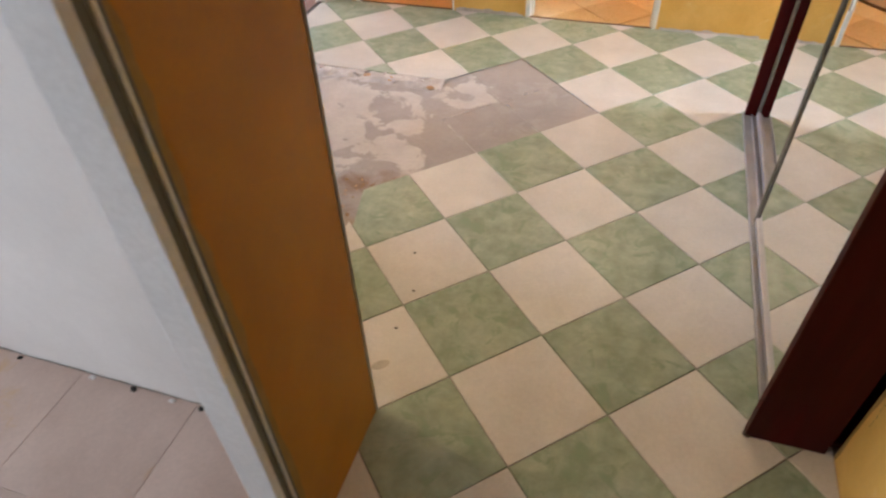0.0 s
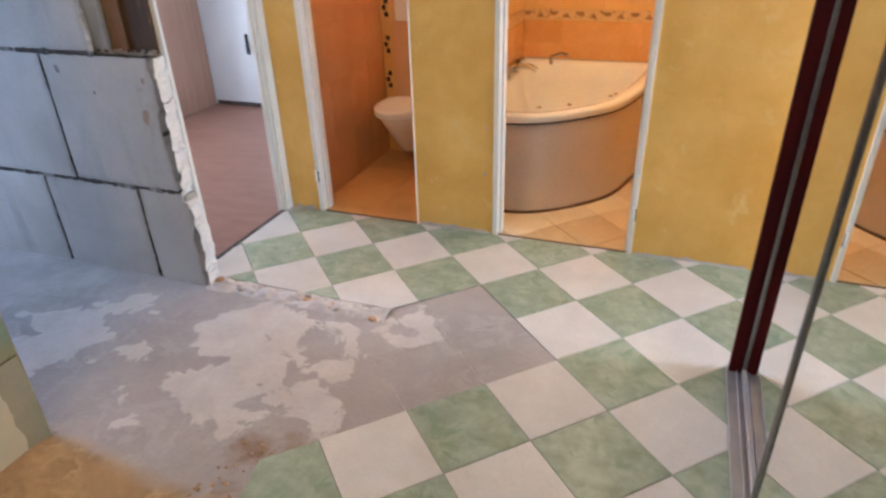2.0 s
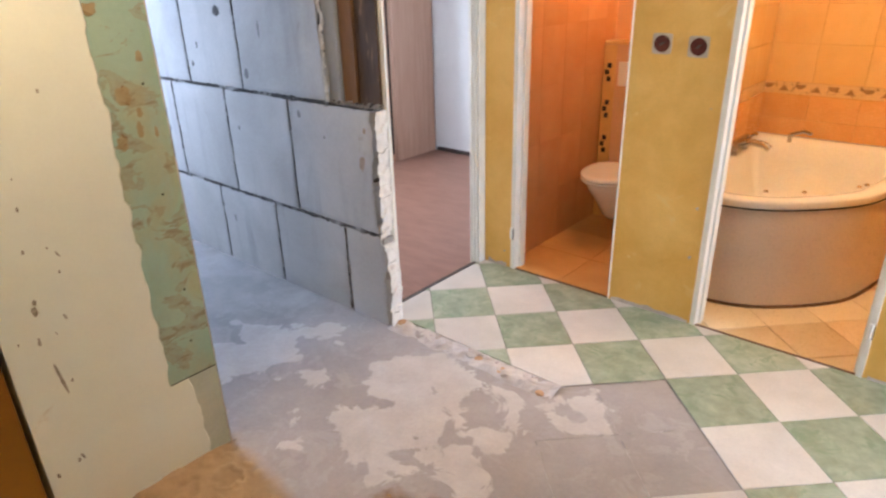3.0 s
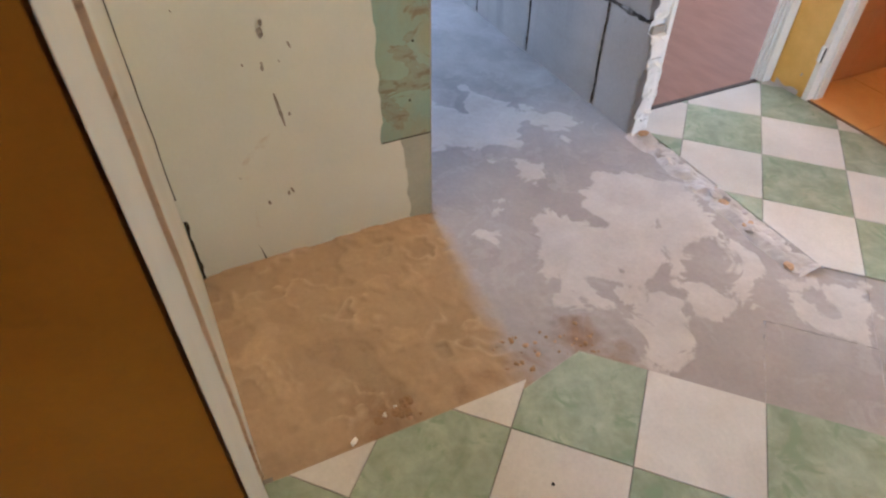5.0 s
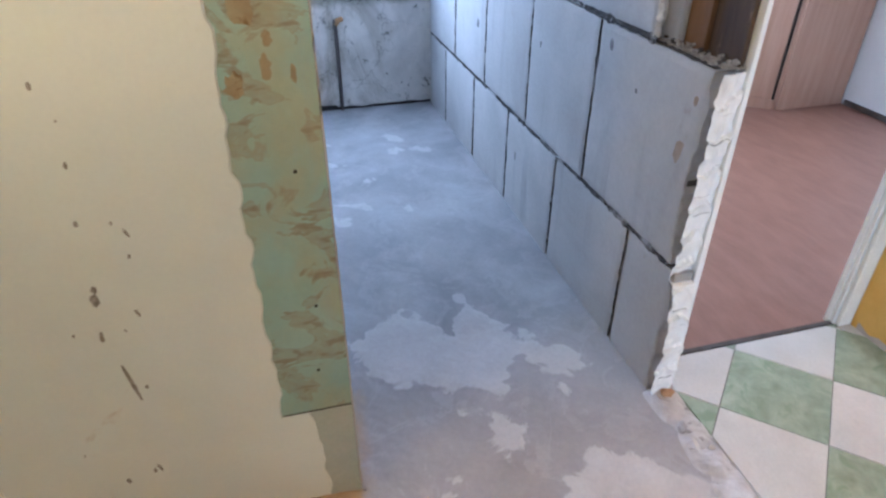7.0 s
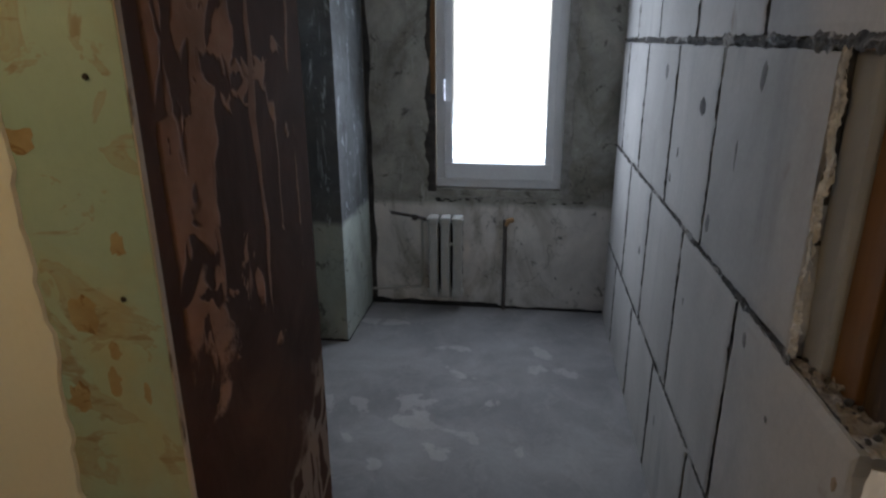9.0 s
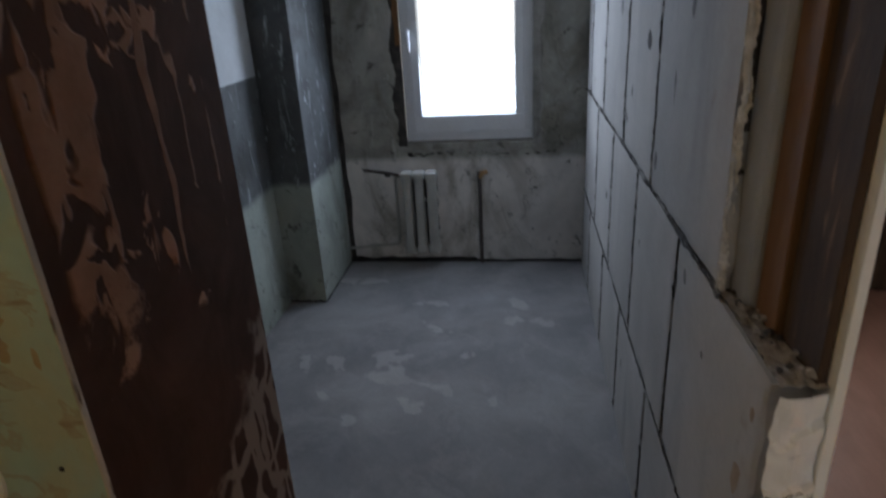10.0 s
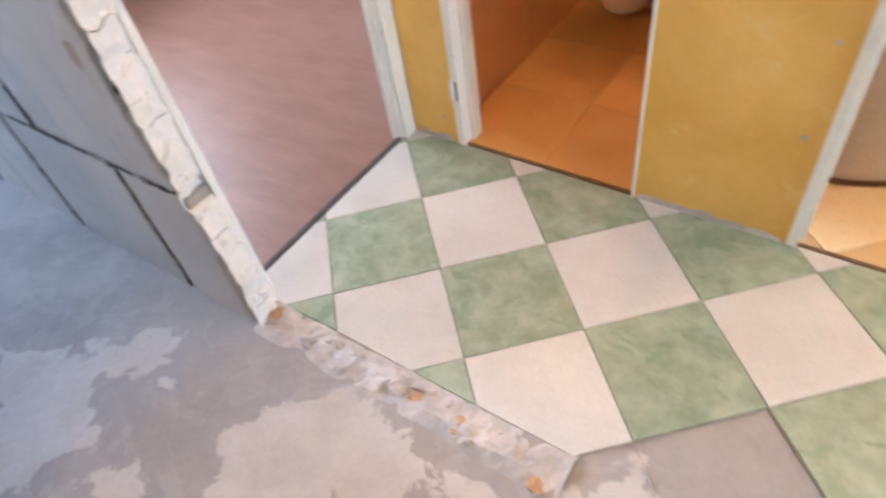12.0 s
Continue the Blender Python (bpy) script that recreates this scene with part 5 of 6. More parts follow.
# a crack in the yellow wall by the wardrobe, and its torn corner
entrance = bpy.data.objects["wall_entrance"]
part("crack", sheet(24, 1, lambda a, b: (0.6685, 1.112 + 0.012 * a + 0.006 * n3(9 * a, 2), 0.19 + 0.18 * a + (b - 0.5) * 0.007 * (0.6 + n3(14 * a, 7)))), M["dark"], entrance)
part("torn_corner", sheet(4, 60, lambda a, b: (0.6675, 1.150 - a * (0.012 + 0.012 * n3(0, 9 * b) + 0.008 * n3(0, 31 * b, 4)), 0.002 + 2.3 * b)), M["grime"], entrance, "torn dirty paint along the wall end")
# chipped paint beside the frames and torn off along the foot of the wall
for k, (x, z, r) in enumerate(((-0.772, 0.62, 0.014), (-0.775, 0.36, 0.018), (0.068, 0.78, 0.010), (-0.775, 1.1, 0.006), (-1.90, 0.10, 0.014))):
    part("paint_chip", moved(lump(k * 4.3 + 11, 1.0), Matrix.Translation((x, BATH_Y - 0.0005, z)) @ Matrix.Diagonal((r * 0.7, 0.003, r, 1))), M["rubble"], bath_wall)
for x0, x1, hgt in ((-1.17, -0.74, 0.028), (0.06, 0.60, 0.020), (-2.02, -1.88, 0.035)):
    part("torn_foot", sheet(50, 3, lambda a, b, x0=x0, x1=x1, hgt=hgt: (x0 + (x1 - x0) * a, BATH_Y - 0.003 - 0.004 * (1 - b), 0.0 + b * hgt * (0.7 + 0.7 * n3(14 * (x0 + (x1 - x0) * a), 5)))), M["rubble"], bath_wall, "rough bare plaster along the foot")

# ---- toilet room ----
M["cistern"] = surface("peach_panel_tile", (0.66, 0.40, 0.21), (0.74, 0.48, 0.28), 2.5, 0.25, 0.03, grit=0.1)
cistern_box = structure(link_mesh("cistern_box", box(-1.905, -1.135, 4.95, 5.095, -0.01, 1.235), M["cistern"]), "orange tiled box hiding the cistern", "cistern box")
part("shelf", box(-1.903, -1.137, 4.94, 5.098, 1.236, 1.256, 0.004), M["bath_tile"], cistern_box, "pale tiled shelf")
part("pale_strip", box(-1.902, -1.815, 4.944, 4.949, 0.0, 1.23, 0.001), M["bath_tile"], cistern_box, "pale upright strip of tile")
for zc in (1.05, 0.80, 0.55):
    for dz in (-0.045, 0.0, 0.045):
        part("mosaic", box(-1.886 + (0.012 if dz else -0.004), -1.856 + (0.012 if dz else -0.004), 4.940, 4.9445, zc + dz - 0.017, zc + dz + 0.017, 0.002), M["dark"], cistern_box, "small black mosaic tile")
part("flush_plate", box(-1.79, -1.57, 4.936, 4.949, 0.965, 1.125, 0.004), M["ceramic"], cistern_box, "white flush plate")

toilet = tagged(empty("toilet", (-1.625, 4.90, 0.015)), "white wall-hung toilet with a closed lid", "toilet")


def oval_loft(rings, segments=28):
    """rings: (front, back, half width, z): ovals that are round at the front and squarer behind, in y from the wall."""
    bm = bmesh.new()
    loops = []
    for front, back, w, z in rings:
        loop = []
        mid = back + (front - back) * 0.45
        for k in range(segments):
            t = 2 * math.pi * k / segments
            c, s = math.cos(t), math.sin(t)
            if c > 0:
                y = mid + (front - mid) * c
                x = w * s
            else:
                y = mid - (mid - back) * abs(c) ** 0.7
                x = w * math.copysign(abs(s) ** 0.8, s)
            loop.append(bm.verts.new((x, -y, z)))
        loops.append(loop)
    for a, b in zip(loops, loops[1:]):
        for k in range(segments):
            j = (k + 1) % segments
            bm.faces.new((a[k], a[j], b[j], b[k]))
    bm.faces.new(loops[0][::-1]), bm.faces.new(loops[-1])
    bmesh.ops.recalc_face_normals(bm, faces=bm.faces[:])
    return bm


part("bowl", oval_loft([(0.24, -0.05, 0.085, 0.09), (0.28, -0.05, 0.10, 0.12), (0.34, -0.05, 0.125, 0.20), (0.42, -0.05, 0.152, 0.29), (0.475, -0.05, 0.17, 0.35), (0.49, -0.05, 0.174, 0.385), (0.488, -0.05, 0.173, 0.395)]), M["ceramic"], toilet, smooth=True)
part("seat", oval_loft([(0.505, 0.07, 0.178, 0.3985), (0.522, 0.07, 0.186, 0.400), (0.526, 0.07, 0.188, 0.406), (0.526, 0.07, 0.188, 0.416), (0.520, 0.075, 0.182, 0.4195)]), M["ceramic"], toilet, smooth=True)
part("lid", oval_loft([(0.515, 0.06, 0.18, 0.4235), (0.526, 0.06, 0.188, 0.425), (0.530, 0.06, 0.191, 0.431), (0.530, 0.06, 0.191, 0.444), (0.524, 0.062, 0.186, 0.450), (0.48, 0.08, 0.16, 0.452), (0.40, 0.12, 0.12, 0.4535)]), M["ceramic"], toilet, smooth=True)
for dx in (-0.07, 0.07):
    part("hinge", tube([(dx, -0.055, 0.41), (dx, -0.055, 0.432)], 0.011), M["chrome"], toilet)

# ---- bathroom ----
EDGE = [(-1.045, 4.112), (-0.75, 4.088), (-0.49, 4.180), (-0.20, 4.475), (-0.085, 4.80), (-0.02, 5.2), (0.0, 5.712)]


def curve_through(points, each=7):
    out = []
    for k in range(len(points) - 1):
        p0, p1, p2, p3 = (Vector(points[max(0, min(len(points) - 1, k + d))]) for d in (-1, 0, 1, 2))
        for q in range(each):
            t = q / each
            out.append(0.5 * (2 * p1 + (p2 - p0) * t + (2 * p0 - 5 * p1 + 4 * p2 - p3) * t * t + (3 * p1 - p0 - 3 * p2 + p3) * t ** 3))
    out.append(Vector(points[-1]))
    return out


front_curve = curve_through(EDGE)
outline = front_curve + [Vector((-0.35, 5.713)), Vector((-0.7, 5.713)), Vector((-1.046, 5.713)), Vector((-1.046, 5.2)), Vector((-1.046, 4.6))]
middle = Vector((-0.60, 5.02))


def inset_ring(bm, amount, z, scale=1.0):
    ring = []
    for p in outline:
        d = p - middle
        ring.append(bm.verts.new((*(middle + d * scale * max(0.05, 1 - amount / d.length)), z)))
    return ring


def loft(bm, rings):
    for a, b in zip(rings, rings[1:]):
        for k in range(len(a)):
            j = (k + 1) % len(a)
            bm.faces.new((a[k], a[j], b[j], b[k]))


tub = tagged(empty("corner_bathtub", (-0.6, 5.0, 0)), "white corner whirlpool bathtub with a curved panelled front", "bathtub")
bm = bmesh.new()
loft(bm, [inset_ring(bm, *r) for r in ((0.03, 0.552), (0.003, 0.552), (0.0, 0.560), (0.0, 0.588), (0.006, 0.600), (0.06, 0.602), (0.10, 0.598), (0.125, 0.575), (0.16, 0.45), (0.22, 0.28), (0.32, 0.22))])
bm.faces.ensure_lookup_table()
last = inset_ring(bm, 0.6, 0.21)
bm.verts.ensure_lookup_table()
n_out = len(outline)
prev = bm.verts[-2 * n_out:-n_out]
loft(bm, [list(prev), last])
bm.faces.new(last)
bmesh.ops.recalc_face_normals(bm, faces=bm.faces[:])
under(part("basin", bm, M["ceramic"], tub, "glossy white basin with a wide rim", smooth=True), tub)
bm = bmesh.new()
rows = []
for inset, z in ((-0.004, -0.004), (0.002, 0.02), (0.012, 0.28), (0.020, 0.535), (0.034, 0.548)):
    row = []
    for p in front_curve:
        d = p - middle
        row.append(bm.verts.new((*(middle + d * (1 - inset / d.length)), z)))
    rows.append(row)
for a, b in zip(rows, rows[1:]):
    for k in range(len(a) - 1):
        bm.faces.new((a[k], a[k + 1], b[k + 1], b[k]))
under(part("apron", bm, M["apron"], tub, "pale curved front panel", smooth=True), tub)
joint = []
for p in front_curve:
    d = p - middle
    joint.append((*(middle + d * (1 + 0.0005 / d.length)), 0.5535))
# dark tube drawn as the shadow line below the rim
under(part("rim_seal", tube(joint, 0.0045, 8), M["dark"], tub, "dark line for the shade under the rim"), tub)
foot = []
for p in front_curve:
    d = p - middle
    foot.append((*(middle + d * (1 + 0.006 / d.length)), 0.004))
# brown tube in place of the shade where panel meets floor
under(part("foot_seal", tube(foot, 0.010, 8), M["strip"], tub, "dark line for the shade at the foot of the panel"), tub)
for x, y in ((-0.60, 4.30), (-0.44, 4.40), (-0.235, 4.66), (-0.21, 4.72)):
    under(part("jet", moved(lathe([(0.012, 0), (0.013, 0.006), (0.008, 0.012), (0.003, 0.013)], 12), Matrix.Translation((x, y, 0.597))), M["chrome"], tub, "small chrome air button"), tub)
tap = tagged(empty("bath_mixer", (-0.95, 5.05, 0.6)), "chrome bath mixer standing on the tub rim", "tap")
part("body", tube([(-0.02, -0.12, 0.06), (-0.02, 0.14, 0.06)], 0.034), M["chrome"], tap, smooth=True)
part("spout", tube([(0.0, 0.0, 0.05), (0.06, -0.01, 0.075), (0.13, -0.02, 0.07), (0.165, -0.022, 0.05)], 0.021), M["chrome"], tap, smooth=True)
for y in (-0.10, 0.12):
    part("foot", tube([(-0.02, y, -0.002), (-0.02, y, 0.05)], 0.02), M["chrome"], tap, smooth=True)
    part("lever", tube([(-0.02, y, 0.07), (0.05, y - 0.03, 0.11)], 0.012), M["chrome"], tap, smooth=True)
hs = tagged(empty("hand_shower", (-0.78, 5.50, 0.6)), "chrome hand shower lying in a rim holder", "hand shower")
part("holder", tube([(0, 0, -0.001), (0, 0, 0.05)], 0.014), M["chrome"], hs, smooth=True)
part("handle", tube([(0, 0, 0.05), (0.08, -0.02, 0.085), (0.13, -0.03, 0.075)], 0.012), M["chrome"], hs, smooth=True)


def tiled(parent, name, mat, origin, du, dv, nu, nv, gap, skip=None, every=None):
    """Tiles in a grid on a wall or floor: origin is a corner, du and dv the steps along it; all share one mesh."""
    du, dv = Vector(du), Vector(dv)
    up = du.cross(dv).normalized()
    a, b = du.length / 2 - gap / 2, dv.length / 2 - gap / 2
    bm = box(-a, a, -b, b, -0.004, 0.004, 0.0015)
    turn = Matrix((du.normalized(), dv.normalized(), up)).transposed().to_4x4()
    mesh = None
    for i in range(nu):
        for j in range(nv):
            if skip and skip(i, j):
                continue
            if mesh is None:
                ob = link_mesh(name, bm, mat)
                mesh = ob.data
            else:
                ob = new(name, mesh)
            ob.matrix_local = Matrix.Translation(Vector(origin) + du * (i + 0.5) + dv * (j + 0.5)) @ turn
            ob.parent = parent
            if every:
                ob.data = every(i, j, ob.data)


by_name = bpy.data.objects
tiled(by_name["wall_bath_back"], "wall_tile", M["bath_tile_low"], (-1.05, 5.718, 0.55), (0.30, 0, 0), (0, 0, 0.165), 4, 2, 0.003)
tiled(by_name["wall_bath_back"], "wall_tile", M["bath_tile"], (-1.05, 5.718, 0.965), (0.30, 0, 0), (0, 0, 0.25), 5, 4, 0.002)
tiled(by_name["wall_bath_back"], "border_tile", M["border"], (-1.05, 5.717, 0.882), (0.20, 0, 0), (0, 0, 0.08), 8, 1, 0.003)
tiled(by_name["wall_toilet_bath"], "wall_tile", M["bath_tile_low"], (-1.046, 5.72, 0.55), (0, -0.30, 0), (0, 0, 0.165), 6, 2, 0.003)
tiled(by_name["wall_toilet_bath"], "wall_tile", M["bath_tile"], (-1.046, 5.72, 0.965), (0, -0.30, 0), (0, 0, 0.25), 6, 4, 0.003)
tiled(by_name["wall_toilet_bath"], "border_tile", M["border"], (-1.045, 5.72, 0.882), (0, -0.20, 0), (0, 0, 0.08), 9, 1, 0.003)
k = 0.30 / math.sqrt(2)
tiled(by_name["bathroom_floor"], "floor_tile", M["bath_floor"], (-0.62, 3.36, -0.004), (k, k, 0), (-k, k, 0), 7, 6, 0.004,
      skip=lambda i, j: j % 2 or not (-1.0 < -0.62 + k * (i - j) < 0.7 and 3.80 < 3.36 + k * (i + j + 1) < 5.6))
tiled(by_name["bathroom_floor"], "floor_tile", M["bath_floor_pale"], (-0.62, 3.36, -0.004), (k, k, 0), (-k, k, 0), 7, 6, 0.004,
      skip=lambda i, j: j % 2 == 0 or not (-1.0 < -0.62 + k * (i - j) < 0.7 and 3.80 < 3.36 + k * (i + j + 1) < 5.6))
M["beige_tile"] = surface("worn_beige_tile", (0.47, 0.365, 0.31), (0.60, 0.48, 0.42), 3.0, 0.5, 0.05, stain=(0.50, 0.35, 0.22), stain_at=0.60, shift=True, rnd=0.07, soft=0.12)
tiled(by_name["side_room_floor"], "floor_tile", M["beige_tile"], (-2.30, -0.80, 0.003), (0.41, 0, 0), (0, 0.41, 0), 4, 4, 0.0015)
M["ornament"] = surface("brown_ornament_glaze", (0.24, 0.13, 0.045), (0.36, 0.20, 0.075), 20, 0.3, 0.0)
for q in range(15):
    x = -1.02 + 0.10 * q
    bm = bmesh.new()
    if q % 2:
        outline_xz = [(-0.030, 0.0), (0.030, 0.0), (0.0, 0.040)]
    else:
        outline_xz = [(0.034 * math.cos(t), 0.026 + 0.016 * math.sin(t) + 0.012 * abs(math.cos(t))) for t in (2 * math.pi * e / 10 for e in range(10))]
    front = [bm.verts.new((x + u, 5.7095, 0.902 + w)) for u, w in outline_xz]
    back = [bm.verts.new((x + u, 5.7135, 0.902 + w)) for u, w in outline_xz]
    bm.faces.new(front)
    for e in range(len(front)):
        bm.faces.new((front[e], back[e], back[(e + 1) % len(back)], front[(e + 1) % len(front)]))
    part("ornament", bm, M["ornament"], by_name["wall_bath_back"])
tiled(by_name["toilet_floor"], "floor_tile", M["wc_floor"], (-1.90, 3.80, -0.004), (0.385, 0, 0), (0, 0.385, 0), 2, 3, 0.003)
tiled(by_name["wall_toilet_left"], "wall_tile", M["terracotta"], (-1.912, 3.89, 0.0), (0, 0.265, 0), (0, 0, 0.35), 4, 6, 0.0016)

# ---- living room ----
liv = tagged(empty("corner_wardrobe", (-4.70, 5.2, 0)), "pale beech corner wardrobe with a slanting front of two doors", "wardrobe")
P0, P1 = Vector((-4.205, 5.150)), Vector((-4.735, 4.585))
along = (P1 - P0).normalized()
out = Vector((-along.y, along.x)) if -along.y > 0 else Vector((along.y, -along.x))
under(part("body", prism([(-4.19, 5.735), (-4.19, 5.16), (-4.725, 4.60), (-5.01, 4.60), (-5.01, 5.735)][::-1], 0.06, 2.2), M["beech"], liv), liv)
under(part("plinth", prism([(-4.20, 5.73), (-4.205, 5.175), (-4.73, 4.62), (-5.0, 4.62), (-5.0, 5.73)][::-1], -0.004, 0.06), M["beech"], liv), liv)


def front_board(t0, t1, z0, z1, thick):
    q0, q1 = P0.lerp(P1, t0), P0.lerp(P1, t1)
    return prism([tuple(q) for q in (q0, q1, q1 + out * thick, q0 + out * thick)], z0, z1)


for nm, t0, t1, z0, z1, mt in (("door", 0.03, 0.505, 0.075, 2.18, "beech"), ("door", 0.515, 0.985, 0.075, 2.18, "beech"), ("foot_strip", 0.0, 1.0, -0.004, 0.068, "beech"), ("corner_gap", 0.0, 0.022, 0.07, 2.18, "dark")):
    under(part(nm, front_board(t0, t1, z0, z1, 0.018 if nm == "door" else 0.012), M[mt], liv), liv)
under(part("end_panel", box(-4.188, -4.170, 5.165, 5.735, -0.004, 2.2, 0.002), M["beech"], liv), liv)
for t in (0.47, 0.55):
    q = P0.lerp(P1, t) + out * 0.03
    under(part("handle", tube([(q.x, q.y, 1.0), (q.x, q.y, 1.13)], 0.007), M["chrome"], liv), liv)
structure(link_mesh("baseboard", box(-4.15, -2.20, 5.735, 5.748, -0.004, 0.035, 0.002), M["rust"]), "dark skirting strip along the white wall", "baseboard")
sw = tagged(link_mesh("wall_bracket", box(-3.70, -3.68, 5.728, 5.75, 0.50, 0.68, 0.004), M["dark"]), "narrow black bracket on the white wall", "bracket")
desk = tagged(empty("desk", (-4.8, 4.1, 0)), "dark brown desk with a white top under the living room window", "desk")
for nm, b, mt in (("top", box(-5.01, -4.50, 3.62, 4.55, 0.73, 0.755, 0.003), "white_trim"), ("side", box(-5.00, -4.53, 4.51, 4.535, -0.004, 0.73), "wood_dark"), ("side", box(-5.00, -4.53, 3.64, 3.665, -0.004, 0.73), "wood_dark"), ("back", box(-5.0, -4.98, 3.67, 4.505, 0.1, 0.73), "wood_dark"), ("drawer_unit", box(-4.97, -4.56, 4.10, 4.50, 0.02, 0.70, 0.003), "wood_dark")):
    under(part(nm, b, M[mt], desk), desk)


def casement(name, y0, y1, z0, z1, label, frame_w, foot):
    """A plastic casement window: fixed frame, sash, pane and handle."""
    w = structure(empty(name, (FAR_X - 0.05, (y0 + y1) / 2, z0)), label, "window")
    x0, x1 = FAR_X - 0.10, FAR_X - 0.03
    f = frame_w
    made = []
    for nm, b in (("window_frame", (y0, y1, z0, z0 + f * 0.5)), ("window_frame", (y0, y1, z1 - f * 0.5, z1)), ("window_frame", (y0, y0 + f * 0.5, z0 + f * 0.5, z1 - f * 0.5)), ("window_frame", (y1 - f * 0.5, y1, z0 + f * 0.5, z1 - f * 0.5))):
        made.append(part(nm, box(x0, x1, *b, 0.004), M["pvc"], w))
    g = f * 0.5
    for b in ((y0 + g, y1 - g, z0 + g, z0 + foot), (y0 + g, y1 - g, z1 - f, z1 - g), (y0 + g, y0 + f, z0 + foot, z1 - f), (y1 - f, y1 - g, z0 + foot, z1 - f)):
        made.append(part("sash", box(x0 + 0.01, x1 + 0.018, *b, 0.006), M["pvc"], w))
    pane = part("pane", box(FAR_X - 0.068, FAR_X - 0.060, y0 + f - 0.004, y1 - f + 0.004, z0 + foot - 0.004, z1 - f + 0.004), M["glass"], w)
    pane.visible_shadow = False
    made.append(pane)
    for o in made:
        under(o, w)
    return w


kw = casement("window_1", 1.68, 2.478, 0.826, 2.27, "white plastic kitchen window with bright sky behind", 0.108, 0.16)
h = part("handle", tube([(FAR_X + 0.0, 1.735, 1.50), (FAR_X + 0.03, 1.735, 1.50), (FAR_X + 0.03, 1.735, 1.38)], 0.010), M["pvc"], kw)
under(h, kw)
casement("window_2", 3.22, 4.46, 0.86, 2.27, "white plastic living room window with bright sky behind", 0.11, 0.11)

# ---- kitchen: radiator, pipes, rough reveal and chisel marks ----
radiator = tagged(empty("radiator", (FAR_X + 0.075, 1.752, 0.02)), "small old ribbed radiator with chipped cream enamel", "radiator")
for k in range(3):
    y = -0.079 + 0.079 * k
    rib = bmesh.new()
    for dx in (-0.034, 0.030):
        box(dx - 0.020, dx + 0.020, y - 0.0285, y + 0.0285, 0.10, 0.60, 0.014, rib)
    box(-0.056, 0.052, y - 0.036, y + 0.036, 0.575, 0.635, 0.018, rib)
    box(-0.056, 0.052, y - 0.036, y + 0.036, 0.075, 0.135, 0.018, rib)
    part("rib", rib, M["radiator"], radiator)
for z in (0.605, 0.105):
    part("nipple", tube([(0, -0.125, z), (0, 0.12, z)], 0.015), M["radiator"], radiator)
part("spacer", tube([(0.022, 0.02, 0.45), (0.022, 0.06, 0.45)], 0.012), M["radiator"], radiator)
for dy in (-0.04, 0.04):
    part("bracket", box(-0.085, -0.02, dy - 0.006, dy + 0.006, 0.55, 0.566, 0.002), M["rust"], radiator)
pipe = tagged(empty("heating_pipe", (FAR_X + 0.022, 2.138, 0.02)), "dark rusty heating pipe up the kitchen wall", "pipe")
part("riser", tube([(0, 0, -0.03), (0, 0, 0.585), (-0.012, 0, 0.60)], 0.013), M["rust"], pipe, smooth=True)
part("elbow", tube([(0, 0, 0.57), (0.0, 0.02, 0.60), (-0.01, 0.05, 0.605)], 0.017), M["glue"], pipe, "rusty elbow stub", smooth=True)
feed = tagged(empty("radiator_feed", (FAR_X + 0.03, 1.5, 0)), "thin pipe along the wall to the radiator", "pipe")
part("run", tube([(0, -0.262, 0.105), (0, 0.06, 0.135), (0.012, 0.085, 0.15), (0.012, 0.09, 0.20), (0.014, 0.092, 0.60), (0.03, 0.12, 0.625)], 0.009), M["radiator"], feed, smooth=True)
part("run", tube([(0.0, -0.12, 0.655), (0.02, 0.06, 0.635), (0.045, 0.135, 0.625)], 0.010), M["rust"], feed, smooth=True)
part("valve", moved(lathe([(0.010, 0), (0.02, 0.004), (0.02, 0.03), (0.008, 0.036)], 12), Matrix.Translation((0.03, 0.045, 0.615))), M["rust"], feed, "dark seized valve")
window_wall = by_name["wall_window"]
# black sheet that puts the shade between the ribs in as colour
part("soot_patch", sheet(14, 26, lambda a, b: (FAR_X + 0.004 + 0.001 * n3(9 * a, 9 * b), 1.652 + 0.205 * a + 0.012 * n3(3 * a, 9 * b), 0.11 + 0.50 * b)), M["dark"], window_wall, "black sheet standing in for the shade behind the radiator")
rng = random.Random(9)
for k in range(26):
    y = rng.choice((rng.uniform(1.68, 1.95), rng.uniform(2.05, 2.70)))
    ob = part("chisel_scar", moved(lump(k * 2.7, rng.uniform(0.010, 0.020)), Matrix.Diagonal((0.25, rng.uniform(1.2, 3.0), 0.55, 1))), M["dark"], window_wall)
    ob.location = (FAR_X + 0.001, y, 0.745 + rng.uniform(-0.012, 0.012))


def reveal_place(y_in, side):
    def place(a, b):
        z = 0.80 + 1.48 * b
        y = y_in - side * a * (0.060 + 0.035 * n3(0, 6 * z, side) + 0.018 * n3(0, 22 * z, 2))
        return (FAR_X + 0.006 + 0.006 * abs(n3(9 * a, 20 * z)) - 0.008 * (a > 0.9), y, z)
    return place


